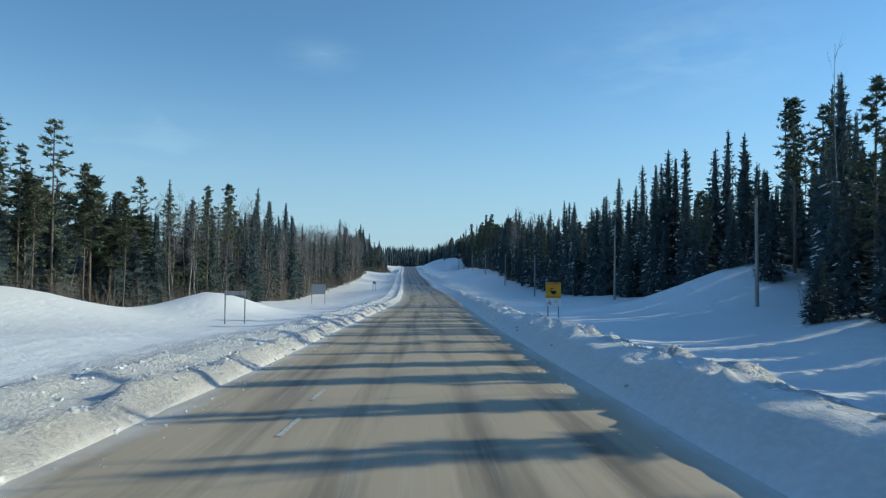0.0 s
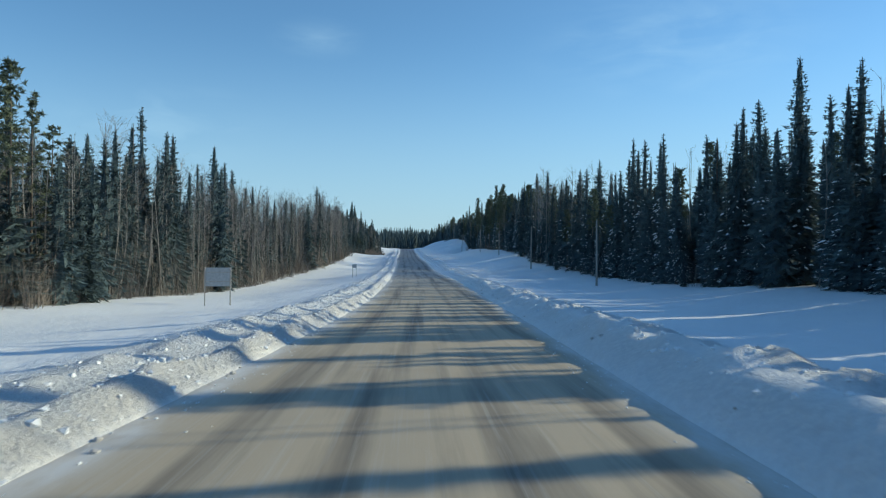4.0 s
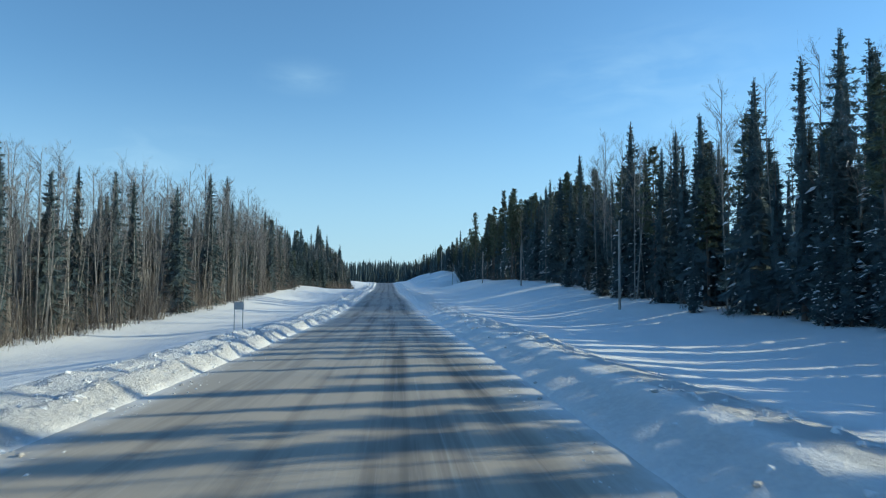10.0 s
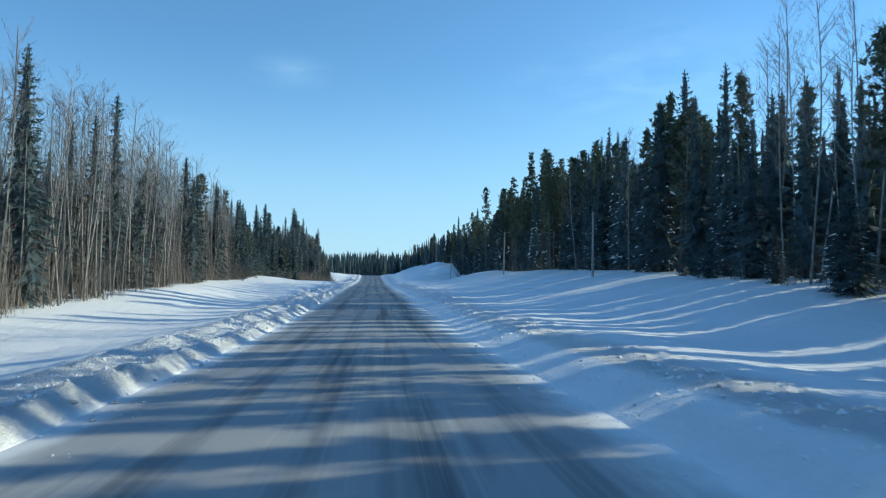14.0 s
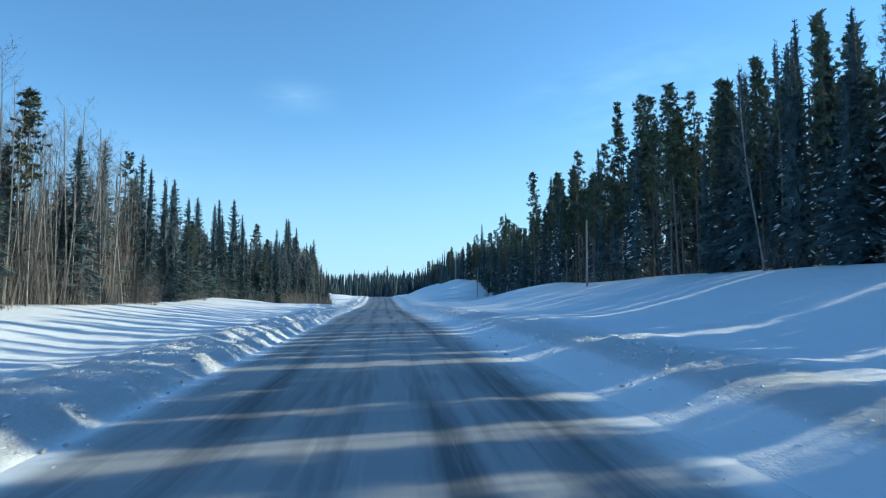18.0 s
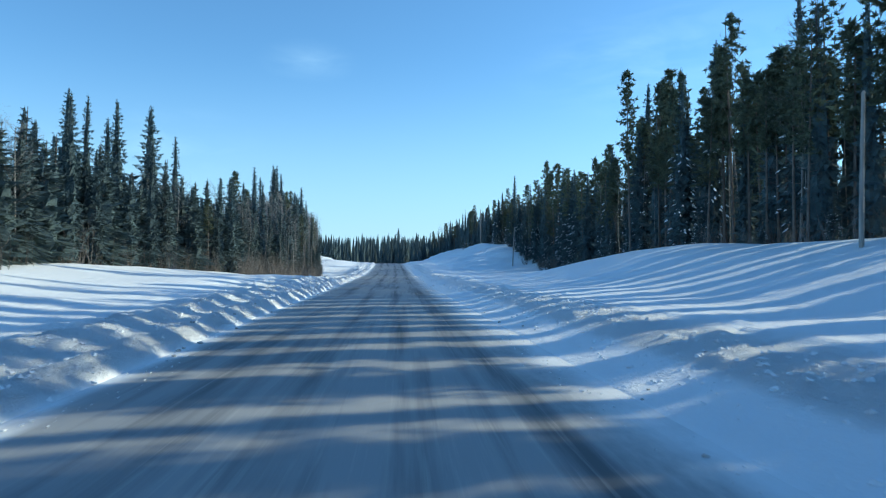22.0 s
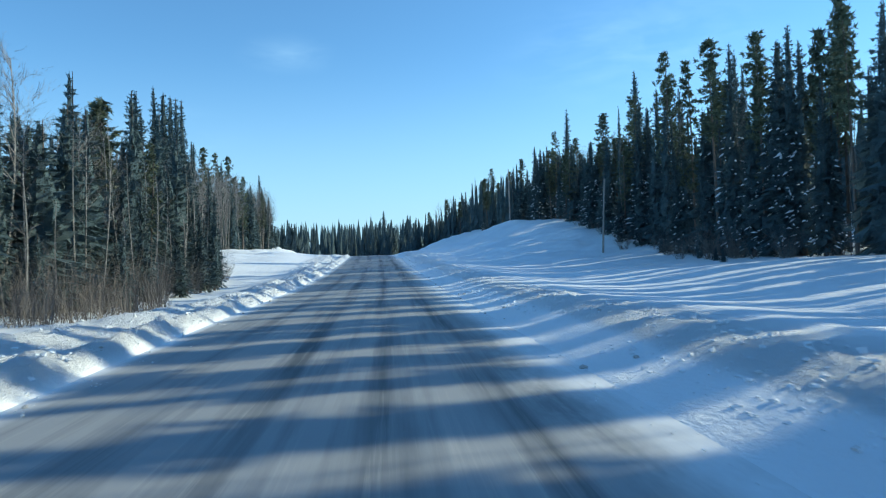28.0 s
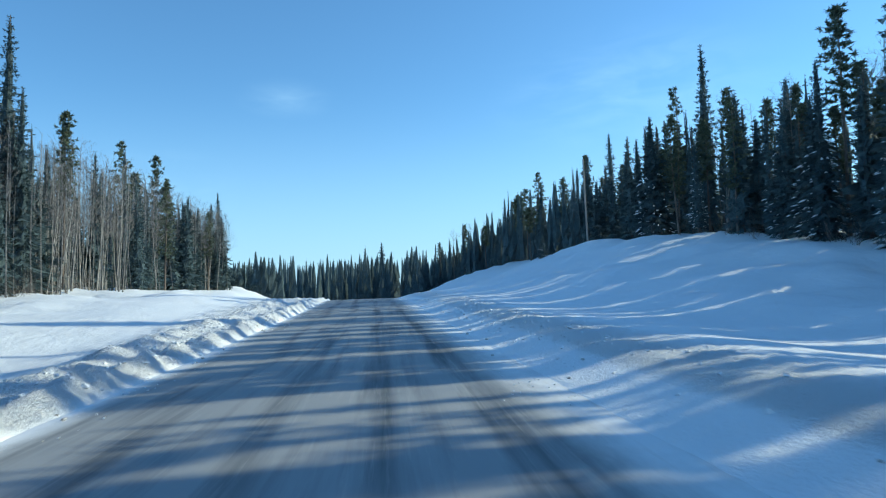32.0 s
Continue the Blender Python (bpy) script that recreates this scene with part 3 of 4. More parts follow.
def pine_crown(g, height, bare, wide=1.25):
    """Tufts of long needles on short crooked limbs, thicker towards a rounded top."""
    s = Soup()
    n = 70
    for i in range(n):
        u = (i + g.uniform(0, 1)) / n
        z = height * (bare + (1 - bare) * u)
        r = wide * np.sin(np.pi * min(1, 0.22 + 0.78 * u)) ** 0.7 * g.uniform(0.5, 1.1) + 0.15
        a = g.uniform(0, 6.28)
        out = np.array([np.cos(a), np.sin(a), g.uniform(-0.15, 0.45)])
        for k in range(3):
            c = np.array([0, 0, z]) + out * r * (0.4 + 0.3 * k) + g.uniform(-0.2, 0.2, 3)
            for _ in range(11):
                d = g.normal(size=3)
                d[2] = d[2] * 0.7 + 0.25
                d /= np.linalg.norm(d)
                q = np.cross(d, g.normal(size=3))
                q /= np.linalg.norm(q) + 1e-6
                ln = g.uniform(0.25, 0.5)
                s.add([c - q * 0.10, c + q * 0.10, c + d * ln], [(0, 1, 2)])
    return s


def limbs(g, p, r0, n, low, high, reach, lift=(0.7, 1.6), sub=5, thin=False, fine=0.008):
    """Bare limbs and twigs along a trunk p."""
    s = Soup()
    hs = p[:, 2]
    for _ in range(n):
        u = g.uniform(low, high)
        z = hs[-1] * u
        b = np.array([np.interp(z, hs, p[:, 0]), np.interp(z, hs, p[:, 1]), z])
        a = g.uniform(0, 6.28)
        ln = reach * (0.22 + 0.5 * math.sqrt(max(0.0, 1 - ((u - low) / (1.0 - low)) ** 2))) * g.uniform(0.5, 1.15) + 0.2
        up = g.uniform(*lift)
        d = np.array([np.cos(a), np.sin(a), up])
        d /= np.linalg.norm(d)
        e1, e2 = b + d * ln * 0.5, b + d * ln + np.array([0, 0, 0.15 * ln])
        rr = max(0.008, r0 * (1 - u) * 0.35)
        if thin:
            s.add([b, b + (0.02, 0.02, 0.03), e2], [(0, 1, 2)])
        else:
            s.tube([b, e1, e2], [rr, rr * 0.6, 0.005], 3)
        for _ in range(sub):
            c = b + d * ln * g.uniform(0.3, 1.0)
            dd = d + g.normal(size=3) * 0.5 + np.array([0, 0, 0.35])
            dd *= ln * g.uniform(0.2, 0.45) / np.linalg.norm(dd)
            q = np.cross(dd, g.normal(size=3))
            q *= fine / (np.linalg.norm(q) + 1e-6)
            s.add([c - q, c + q, c + dd], [(0, 1, 2)])
            for _ in range(2):
                c2 = c + dd * g.uniform(0.4, 0.9)
                d2 = dd * 0.5 + g.normal(size=3) * 0.25 * np.linalg.norm(dd)
                s.add([c2 - q * 0.7, c2 + q * 0.7, c2 + d2], [(0, 1, 2)])
    return s


# ---- trees: a few of each kind are modelled, the rest are copies ----
g = np.random.default_rng(11)
SPRUCE, PINE, ASPEN, SHRUB = [], [], [], []
KINDS = [(15.0, 1.85, 0.03, 0.0), (15.0, 2.35, 0.02, 0.0), (15.0, 1.4, 0.05, 0.2), (15.0, 2.7, 0.02, 0.0), (15.0, 2.1, 0.05, 0.0), (15.0, 1.6, 0.03, 0.06)]
for hgt, rad, bare, club in KINDS:
    cr_ = spruce_crown(g, hgt, rad, bare, 0.33, 6.6, steps=2, club=club, core=0.42, rings=28).mesh("spruce_crown", M_NEEDLE_NEAR)
    tr_ = trunk_soup(g, hgt, 0.15, 0.06)[0].mesh("spruce_trunk", M_BARK, True)
    sn_ = snow_pads(g, hgt, rad, bare, 70).mesh("bough_snow", M_TSNOW)
    SPRUCE.append((hgt, tr_, cr_, sn_))
for bare, wide in ((0.30, 1.25), (0.40, 1.3), (0.52, 1.15), (0.12, 2.1)):
    cr_ = pine_crown(g, 17.0, bare, wide).mesh("pine_crown", M_NEEDLE2)
    t_, p_ = trunk_soup(g, 17.0, 0.115, 0.2)
    PINE.append((17.0, t_.mesh("pine_trunk", M_PINEBARK, True), cr_, limbs(g, p_, 0.1, 16, 0.5 * bare, bare, 0.9, (-0.2, 0.3), 3).mesh("dead_limbs", M_TWIG)))
for hgt, r0, bend in ((15.0, 0.075, 0.6), (13.0, 0.055, 0.8), (16.0, 0.085, 0.5), (10.0, 0.035, 0.8), (9.0, 0.03, 0.7)):
    t_, p_ = trunk_soup(g, hgt, r0, bend, 6)
    ASPEN.append((hgt, t_.mesh("aspen_trunk", M_BIRCH, True), limbs(g, p_, r0, 50 if hgt > 12 else 26, 0.42, 0.99, 3.3 if hgt > 12 else 1.9, (0.55, 1.6), 6).mesh("aspen_twigs", M_TWIG)))
for k in range(3):
    s_ = Soup()
    for _ in range(90):
        a, r = g.uniform(0, 6.28), 0.5 * g.uniform() ** 0.5
        b = np.array([r * np.cos(a), r * np.sin(a), -0.1])
        d = np.array([np.cos(a) * 0.35, np.sin(a) * 0.35, 1.0]) + g.normal(size=3) * 0.18
        hh = g.uniform(1.2, 3.0)
        s_.tube([b, b + d * hh * 0.55, b + d * hh + g.normal(size=3) * 0.12], [0.008, 0.005, 0.002], 3)
        for _ in range(4):
            c = b + d * hh * g.uniform(0.35, 0.95)
            e = (d + g.normal(size=3) * 0.5) * g.uniform(0.25, 0.6)
            s_.add([c - (0.006, 0, 0), c + (0.006, 0, 0), c + e], [(0, 1, 2)])
    SHRUB.append((2.6, s_.mesh("willow_stems", M_BRUSH)))


def stand_at(x, y):
    return float(land(np.array([x]), np.array([y]))[0]) - 0.05


L_SPRUCE = "tall narrow dark green spruce at the edge of the forest"
L_SSPRUCE = "dark green spruce with clumps of snow on its lower boughs"
L_PINE = "tall pine with a bare trunk and a tufted rounded crown"
L_ASPEN = "leafless grey-white aspen with fine bare twigs"


def plant(kind, pick, x, y, height, snow=False, lean=1.0):
    z = stand_at(x, y)
    if kind == "spruce":
        hgt, tr_, cr_, sn_ = SPRUCE[pick % len(SPRUCE)]
        ob = thing("spruce_tree", (x, y, z), L_SSPRUCE if snow else L_SPRUCE, "spruce", "spruces along the road")
        part("trunk", tr_, ob)
        crown = part("crown", cr_, ob)
        if snow:
            tagged(part("bough_snow", sn_, crown, "white snow pads"), kind="stuff")
    elif kind == "pine":
        hgt, tr_, cr_, dl_ = PINE[3 if x < 0 and y < 100 and pick % 3 < 2 else pick % 3]
        ob = thing("pine_tree", (x, y, z), L_PINE, "pine", "pines along the road")
        part("trunk", tr_, ob), part("crown", cr_, ob), tagged(part("dead_limb_whorl", dl_, ob), kind="stuff")
    else:
        hgt, tr_, tw_ = ASPEN[pick % len(ASPEN)]
        ob = thing("aspen_tree", (x, y, z), L_ASPEN, "aspen", "aspens along the road")
        part("trunk", tr_, ob), tagged(part("twig_spray", tw_, ob), kind="stuff")
    k = height / hgt
    wide = k ** 0.6 * rng.uniform(0.82, 1.08)
    ob.matrix_world = pose(x, y, z, rng.uniform(-lean, lean), rng.uniform(-lean, lean), rng.uniform(0, 360)) @ Matrix.Diagonal((wide, wide, k, 1))
    return ob


# narrow gaps between the crowns on the sunny side, in line with the sun
SLANT = math.cos(az) / math.sin(az)
GAPS, s_ = [], -20.0
gap_rng = np.random.default_rng(5)
while s_ < 470:
    step, half = ((3.0, 1.5) if s_ < 29 else (2.2, 0.5) if s_ < 42 else (2.2, 0.75) if s_ < 62 else (2.2, 1.1) if s_ < 145 else (2.9, 1.3) if s_ < 300 else (2.9, 1.22))
    s_ += step * gap_rng.uniform(0.7, 1.35)
    GAPS.append((s_, half * gap_rng.uniform(0.85, 1.15)))
GAPS = np.array(GAPS)


def beside_gap(x, y):
    """Moves y aside where a crown at x, y would close a gap."""
    d = y - SLANT * x - GAPS[:, 0]
    i = int(np.argmin(np.abs(d)))
    w = GAPS[i, 1]
    return y if abs(d[i]) >= w else y + (w if d[i] >= 0 else -w) - d[i]


# trees that stand out: x, y, height of the tip above sea, kind
TALL_R = [(28.4, 62, 13.3), (36.4, 155.7, 15.1), (27.7, 132.9, 10.2), (27.8, 182.2, 16.2), (32.3, 220, 20.3), (33.6, 247, 20.8), (27.6, 258.8, 18.1), (29.1, 296, 21.1),
          (26.2, 313.9, 21.6), (32.3, 317, 21.0), (33, 310, 18.7), (32, 430.5, 27), (33.6, 464, 26.4), (37.3, 410.5, 28.1), (31, 105, 9.8), (29.5, 150, 14), (34.5, 380, 20.5), (30.5, 441, 21)]
TALL_L = [(-27.7, 151.5, 13.1), (-28.8, 168, 10.8), (-27.4, 277.5, 16.2), (-24.4, 311.6, 16.4), (-25.2, 305.3, 15.5), (-25.2, 322, 15.3), (-24.7, 390.4, 21.1), (-29.7, 408.5, 25.1),
          (-23.6, 221.8, 16.3), (-22.8, 130.8, 9.8), (-39.2, 532, 30.6), (-32.8, 427, 28.5), (-26, 285, 14), (-27, 300, 15), (-33.7, 412.5, 23.4), (-26, 112, 9.0), (-28, 95, 10.5)]
PINES_AT = {(27.6, 258.8), (26.2, 313.9), (32.3, 317), (29.1, 296), (33, 310)}
SPIRES_R = [(22.8, 36, 10.9), (27.2, 62.1, 11.6), (26.6, 66.3, 12.2), (26.2, 70.8, 12.9), (26.4, 79.8, 12.5), (26.6, 82.4, 8.5), (26.1, 83.9, 9.1), (26.9, 85.9, 9.2), (26.6, 87.9, 8.5), (26.4, 89.9, 12.5),
            (26.5, 92.9, 10.7), (27, 94.5, 8.6), (26.9, 99.2, 11), (27.1, 104.9, 10), (26.9, 114.2, 11.8), (27.3, 117.7, 11.4), (27.7, 123.4, 12.7), (28.1, 126.6, 11.9),
            (28, 129, 13.7), (28.5, 145.4, 11.7), (27.9, 151.6, 12.7), (28.5, 158.5, 13.5), (28.1, 165.6, 12.9), (28.6, 166.9, 11.7), (28.4, 171.9, 12.9), (28.5, 180.2, 12.7)]
SPIRES_R2 = [(27.9, 202.9, 15.4), (28.3, 216.6, 16.1), (28.7, 227.1, 15), (29.4, 229, 13.7), (29.5, 231.8, 16.5), (29.2, 233.8, 15.8), (29.9, 242.8, 16.9), (29.7, 247.6, 16.5),
             (29.4, 286.5, 19.5), (29.1, 305.8, 16.8), (30.7, 321.1, 22.3), (32, 340, 18.2), (32.8, 363.2, 16.9), (32.5, 365.2, 17.6), (33.1, 366.7, 18.2), (32.5, 373.4, 20),
             (32.8, 391.7, 20.6), (32.6, 393.8, 18.9), (32.2, 395.7, 20.2), (31.7, 416.2, 18.6)]
PINES_R = [(21.6, 31.6, 9.3), (25.9, 42.9, 10.8), (26.8, 47.8, 12.5), (29.9, 53.7, 14), (28, 176.2, 12.2), (29.4, 251.7, 17.2), (30.3, 254, 16.4), (29.6, 257.4, 18), (29.5, 268.2, 20.9),
           (29.1, 276.3, 19.9), (29.2, 283, 19.1), (28.4, 289.4, 14.4), (29.3, 291.7, 13.8), (28.8, 300.4, 15.1), (29.8, 311.9, 21.1), (30.6, 316.2, 20.8), (32.7, 368.2, 16.6),
           (32.6, 376.7, 21.4), (32.4, 381.5, 20.7), (32.4, 387.5, 23.6), (33, 388.9, 21), (31.7, 397.4, 20.9), (32, 404.7, 16), (31.7, 409.8, 21.5), (30.7, 435.1, 23.7),
           (26.1, 478.8, 23.4), (25.6, 488.7, 22.4)]
ASPENS_R = [(28.5, 125.4, 9.2), (29.3, 166, 12.1), (29.4, 171.8, 12.7), (29.6, 175, 13.3), (29.3, 190.4, 16.2), (29.4, 198.9, 18), (30.5, 231.9, 16.4), (30, 296.2, 18.5), (30.3, 299.2, 18.1)]
SPIRES_L = [(-25, 59.4, 6.4), (-30.2, 87.2, 11), (-23.2, 96.6, 7.9), (-23.6, 104.6, 7.6), (-24.6, 110.9, 12.8), (-24, 115.6, 11.3), (-24.2, 118.4, 11.6), (-25, 131, 9),
            (-24.8, 134.5, 12.9), (-25.1, 136.7, 11.1), (-25.7, 140.6, 8.7), (-25.5, 144.4, 7.8), (-25.8, 148.9, 11.6), (-25.4, 162.9, 7.8), (-24.6, 173.3, 9.1), (-23.5, 178.7, 9.7),
            (-22.8, 181.5, 9.2), (-20.8, 188.4, 9.6), (-19.4, 196.9, 12.5), (-19.6, 202.8, 9.3), (-18.7, 209.3, 9.6), (-18.9, 229.5, 11.8)]
SPIRES_L2 = [(-20.5, 250.3, 11.3), (-22.3, 262.2, 11.5), (-22, 272.7, 12.6), (-23.5, 295.1, 13.2), (-23.1, 298.1, 12.1), (-20.6, 323.8, 10.8), (-20.4, 328, 11.4), (-20.5, 329.8, 11.5),
             (-19.7, 332.7, 11.4), (-18.9, 335.6, 13.9), (-16.8, 350.4, 7.2), (-17, 352.6, 9.6), (-17.3, 361.6, 13.2), (-18.2, 365.1, 14), (-18.5, 370.7, 13.8), (-18.6, 377, 16.4),
             (-19.4, 381.3, 14.9), (-32.2, 420.1, 27.6), (-35.3, 443.5, 24.5)]
PINES_L = [(-26.8, 48.2, 8.2), (-26.1, 51.3, 10.5), (-25.9, 55.7, 8.1), (-26.5, 68.5, 8.7), (-20.6, 70.3, 8.1), (-22.7, 85.8, 10.2), (-23.4, 89.6, 9.2), (-23.5, 92.1, 7.5), (-19.5, 236.9, 11),
           (-20.8, 256.4, 11.6), (-35.7, 462.1, 25.6), (-37.6, 482.7, 28.2)]
ASPENS_L = [(-24.3, 102.2, 9.6), (-25.3, 172.1, 10.4), (-22.9, 185, 10.1), (-22.3, 187.6, 10.8), (-21.3, 193.3, 12.2), (-20.4, 197.2, 13.5), (-20.1, 210.9, 13.7), (-20.1, 232.3, 9.8), (-20.8, 245.8, 12.5)]
for kind, spots_ in (("", TALL_R + TALL_L), ("spruce", SPIRES_R + SPIRES_R2 + SPIRES_L + SPIRES_L2), ("pine", PINES_R + PINES_L), ("aspen", ASPENS_R + ASPENS_L)):
    for i, (x, y, top) in enumerate(spots_):
        what = kind or ("pine" if (x, y) in PINES_AT else "spruce")
        y = beside_gap(x, y) if x > 0 and 72 < y < 150 else y
        pick = (0, 2, 5)[i % 3] if x > 0 and 72 < y < 150 else i
        plant(what, pick, x, y, top - stand_at(x, y), snow=x > 0 and what == "spruce")


def mixed(y, right):
    """Chances of spruce, pine, aspen at the forest edge, and the usual height."""
    if right:
        if y < 150:
            return (0.95, 0.02, 0.03), (7.0 if 27 < y < 36 else 11.4 if 36 <= y < 45 else 9.4 if y < 55 else 10.4 if y < 78 else 11.8)
        if y < 205:
            return (0.60, 0.05, 0.35), 13.0
        if y < 350:
            return (0.42, 0.48, 0.10), (14.0 if y < 238 else 15.5 if y < 285 else 15.0)
        return (0.75, 0.17, 0.08), (16.0 if y < 402 else 12.5)
    if y < 125:
        return ((0.45, 0.30, 0.25), 9.3) if y < 75 else ((0.50, 0.0, 0.50), (11.2 if y < 100 else 14.2))
    if y < 215:
        return (0.08, 0.0, 0.92), (15.0 if y < 165 else 14.6)
    if y < 250:
        return (0.25, 0.0, 0.75), 13.0
    if y < 335:
        return (0.66, 0.02, 0.32), 10.0
    if y < 398:
        return (0.55, 0.05, 0.40), 11.8
    return (0.28, 0.06, 0.66), 15.5


def grown(usual, share=0.3):
    """Height and width of a tree: most keep near the usual height, now and then a narrow spire stands out."""
    if rng.uniform() < share:
        return usual * rng.uniform(1.05, 1.25), 0.85
    return usual * rng.uniform(0.7, 1.07), 1.0


sp_near, sp_deep, sp_far, pn_near, as_near, as_young, trunks, back = [], [], [], [], [], [], [], []
for right in (True, False):
    y = 14.0 if right else 8.0
    while y < (445 if right else 506):
        chances, usual = mixed(y, right)
        edge = float(tab(T_TR if right else T_TL, y))
        kind = rng.choice(["spruce", "pine", "aspen"], p=chances)
        depth = rng.uniform(0.0, 4.5)
        x = edge + (depth if right else -depth)
        h, slim = grown(usual, 0.07)
        if kind == "aspen":
            h = usual * (rng.uniform(1.0, 1.28) if right and 145 < y < 210 else rng.uniform(0.72, 1.0))
        if kind == "pine":
            h *= 1.12
        y0, y = y, beside_gap(x, y) if right else y
        if kind == "spruce" and depth > 2.3:
            sp_near.append((x, y, stand_at(x, y), h, slim * rng.uniform(0.8, 1.1) * (0.8 if right else 1.0)))
            trunks.append((x, y, stand_at(x, y), h, 1.0))
        else:
            plant(kind, int(rng.choice((0, 2, 5))) if slim < 1 else int(rng.integers(0, 30)), x, y, h, snow=right and kind == "spruce" and rng.uniform() < 0.75, lean=1.2 if kind != "aspen" else 4.0)
        y = y0 + (rng.uniform(1.7, 3.6) if kind != "aspen" else rng.uniform(0.5, 1.4))

# young spruces and brush at the foot of the forest
for right, y0, y1, n in ((True, 15, 200, 26), (True, 200, 440, 14), (False, 20, 130, 5), (False, 250, 395, 16)):
    for y in np.sort(rng.uniform(y0, y1, n)):
        edge = float(tab(T_TR if right else T_TL, y))
        x = edge + (-1 if right else 1) * rng.uniform(-1.0, 0.8)
        plant("spruce", int(rng.integers(0, 30)), x, float(y), rng.uniform(2.0, 6.5), snow=right, lean=2)
st = rng.bit_generator.state
for x, y, h in ((19.6, 452, 2.6), (20.9, 456, 3.4), (21.8, 450, 1.9), (22.6, 458, 3.0), (18.9, 528, 3.0), (29.6, 397, 6.0), (30.5, 404, 3.2), (29.4, 371, 1.3), (27.6, 366, 0.9),
                (-14.8, 374, 8.6), (-14.4, 368, 6.4), (-15.6, 378, 7.0), (-13.9, 361, 5.2), (-14.6, 356, 7.2), (-13.6, 350, 4.2)):
    plant("spruce", int(10 * h), x, float(y), h, snow=h > 2.5 and x > 0, lean=2)
for y in np.sort(rng.uniform(72, 150, 40)):
    x = float(tab(T_TR, y)) + rng.uniform(0.2, 3.0)
    plant("spruce", int(rng.choice((1, 3, 4))), x, float(y), rng.uniform(4.5, 7.5), snow=True, lean=1.5)
for i, (x, y, top) in enumerate([(27.0, 70.2, 12.0), (27.9, 70.6, 12.9), (26.1, 72.1, 11.7), (26.1, 73.4, 11.8), (26.1, 74.4, 10.7), (25.7, 76.7, 10.3), (27.6, 78.3, 10.2)]):
    plant("spruce", (0, 2, 5)[i % 3], x, y, top - stand_at(x, y), snow=True)
for x, y, k in ((30.4, 374, 1.0), (29.2, 378, 0.8), (31.0, 370, 1.2), (31.5, 379, 1.1), (30.0, 383, 0.7), (28.3, 392, 0.8), (30.6, 362, 0.9)):
    ob = thing("willow_shrub", (x, float(y), stand_at(x, float(y))), "bare brown willow brush growing out of the snow", "shrub", "brush at the forest edge")
    tagged(part("stem_clump", SHRUB[y % 3][1], ob), kind="stuff")
    ob.matrix_world = pose(x, float(y), stand_at(x, float(y)), 0, 0, 37 * y % 360) @ Matrix.Diagonal((k, k, k, 1))
rng.bit_generator.state = st
for y in np.concatenate([rng.uniform(328, 394, 18), rng.uniform(180, 260, 8), rng.uniform(362, 385, 5), rng.uniform(20, 60, 3)]):
    right = 362 <= y <= 385 and rng.uniform() < 0.15
    edge = float(tab(T_TR if right else T_TL, y))
    x = edge + (-1 if right else 1) * rng.uniform(-2.0, 1.6)
    ob = thing("willow_shrub", (x, float(y), stand_at(x, float(y))), "bare brown willow brush growing out of the snow", "shrub", "brush at the forest edge")
    tagged(part("stem_clump", SHRUB[int(rng.integers(0, 3))][1], ob), kind="stuff")
    k = rng.uniform(0.6, 1.15)
    ob.matrix_world = pose(x, float(y), stand_at(x, float(y)), 0, 0, rng.uniform(0, 360)) @ Matrix.Diagonal((k, k, k, 1))

# ---- the woods behind: simpler trees in one mesh a kind ----
def spread(name, pieces, spots, mat, label, category):
    """Many trees in one mesh: pieces are (vertices, faces, height); spots are x, y, z, height, width."""
    vs, fs, k = [], [], 0
    for x, y, z, h, w in spots:
        v, f, h0 = pieces[int(rng.integers(0, len(pieces)))]
        a = rng.uniform(0, 6.28)
        c, s = np.cos(a) * w, np.sin(a) * w
        q = np.stack([v[:, 0] * c - v[:, 1] * s + x, v[:, 0] * s + v[:, 1] * c + y, v[:, 2] * h / h0 + z], 1)
        vs.append(q)
        fs.append(f + k)
        k += len(v)
    me = mesh_from(name, np.concatenate(vs), np.concatenate(fs), [mat])
    return tagged(new(name, me), label, category, kind="stuff")


mid_spruce = [(*spruce_crown(g, 14.0, r, 0.03, 0.48, 6.0, 1, True, core=0.46, rings=16).arrays(), 14.0) for r in (1.9, 2.3, 2.7, 1.7)]
deep_spruce = [(*spruce_crown(g, 14.0, r, 0.0, 0.85, 5.0, 1, False, 0.35, core=0.45, rings=11).arrays(), 14.0) for r in (2.2, 2.7, 2.0)]
far_spruce = [(*spruce_crown(g, 14.0, r, 0.02, 1.5, 4.2, 1, False, 0.4, core=0.62, rings=8).arrays(), 14.0) for r in (2.1, 2.6, 1.8)]
mid_pine = []
for bare in (0.45, 0.55):
    v_, f_ = pine_crown(g, 16.0, bare).arrays()
    keep = (np.arange(len(f_)) % 4) < 1
    f2 = f_[keep]
    ctr = v_[f2].mean(1, keepdims=True)
    v2 = ctr + (v_[f2] - ctr) * 2.2
    mid_pine.append((v2.reshape(-1, 3), np.arange(len(f2) * 3).reshape(-1, 3), 16.0))
mid_aspen, full_aspen, thin_aspen = [], [], []
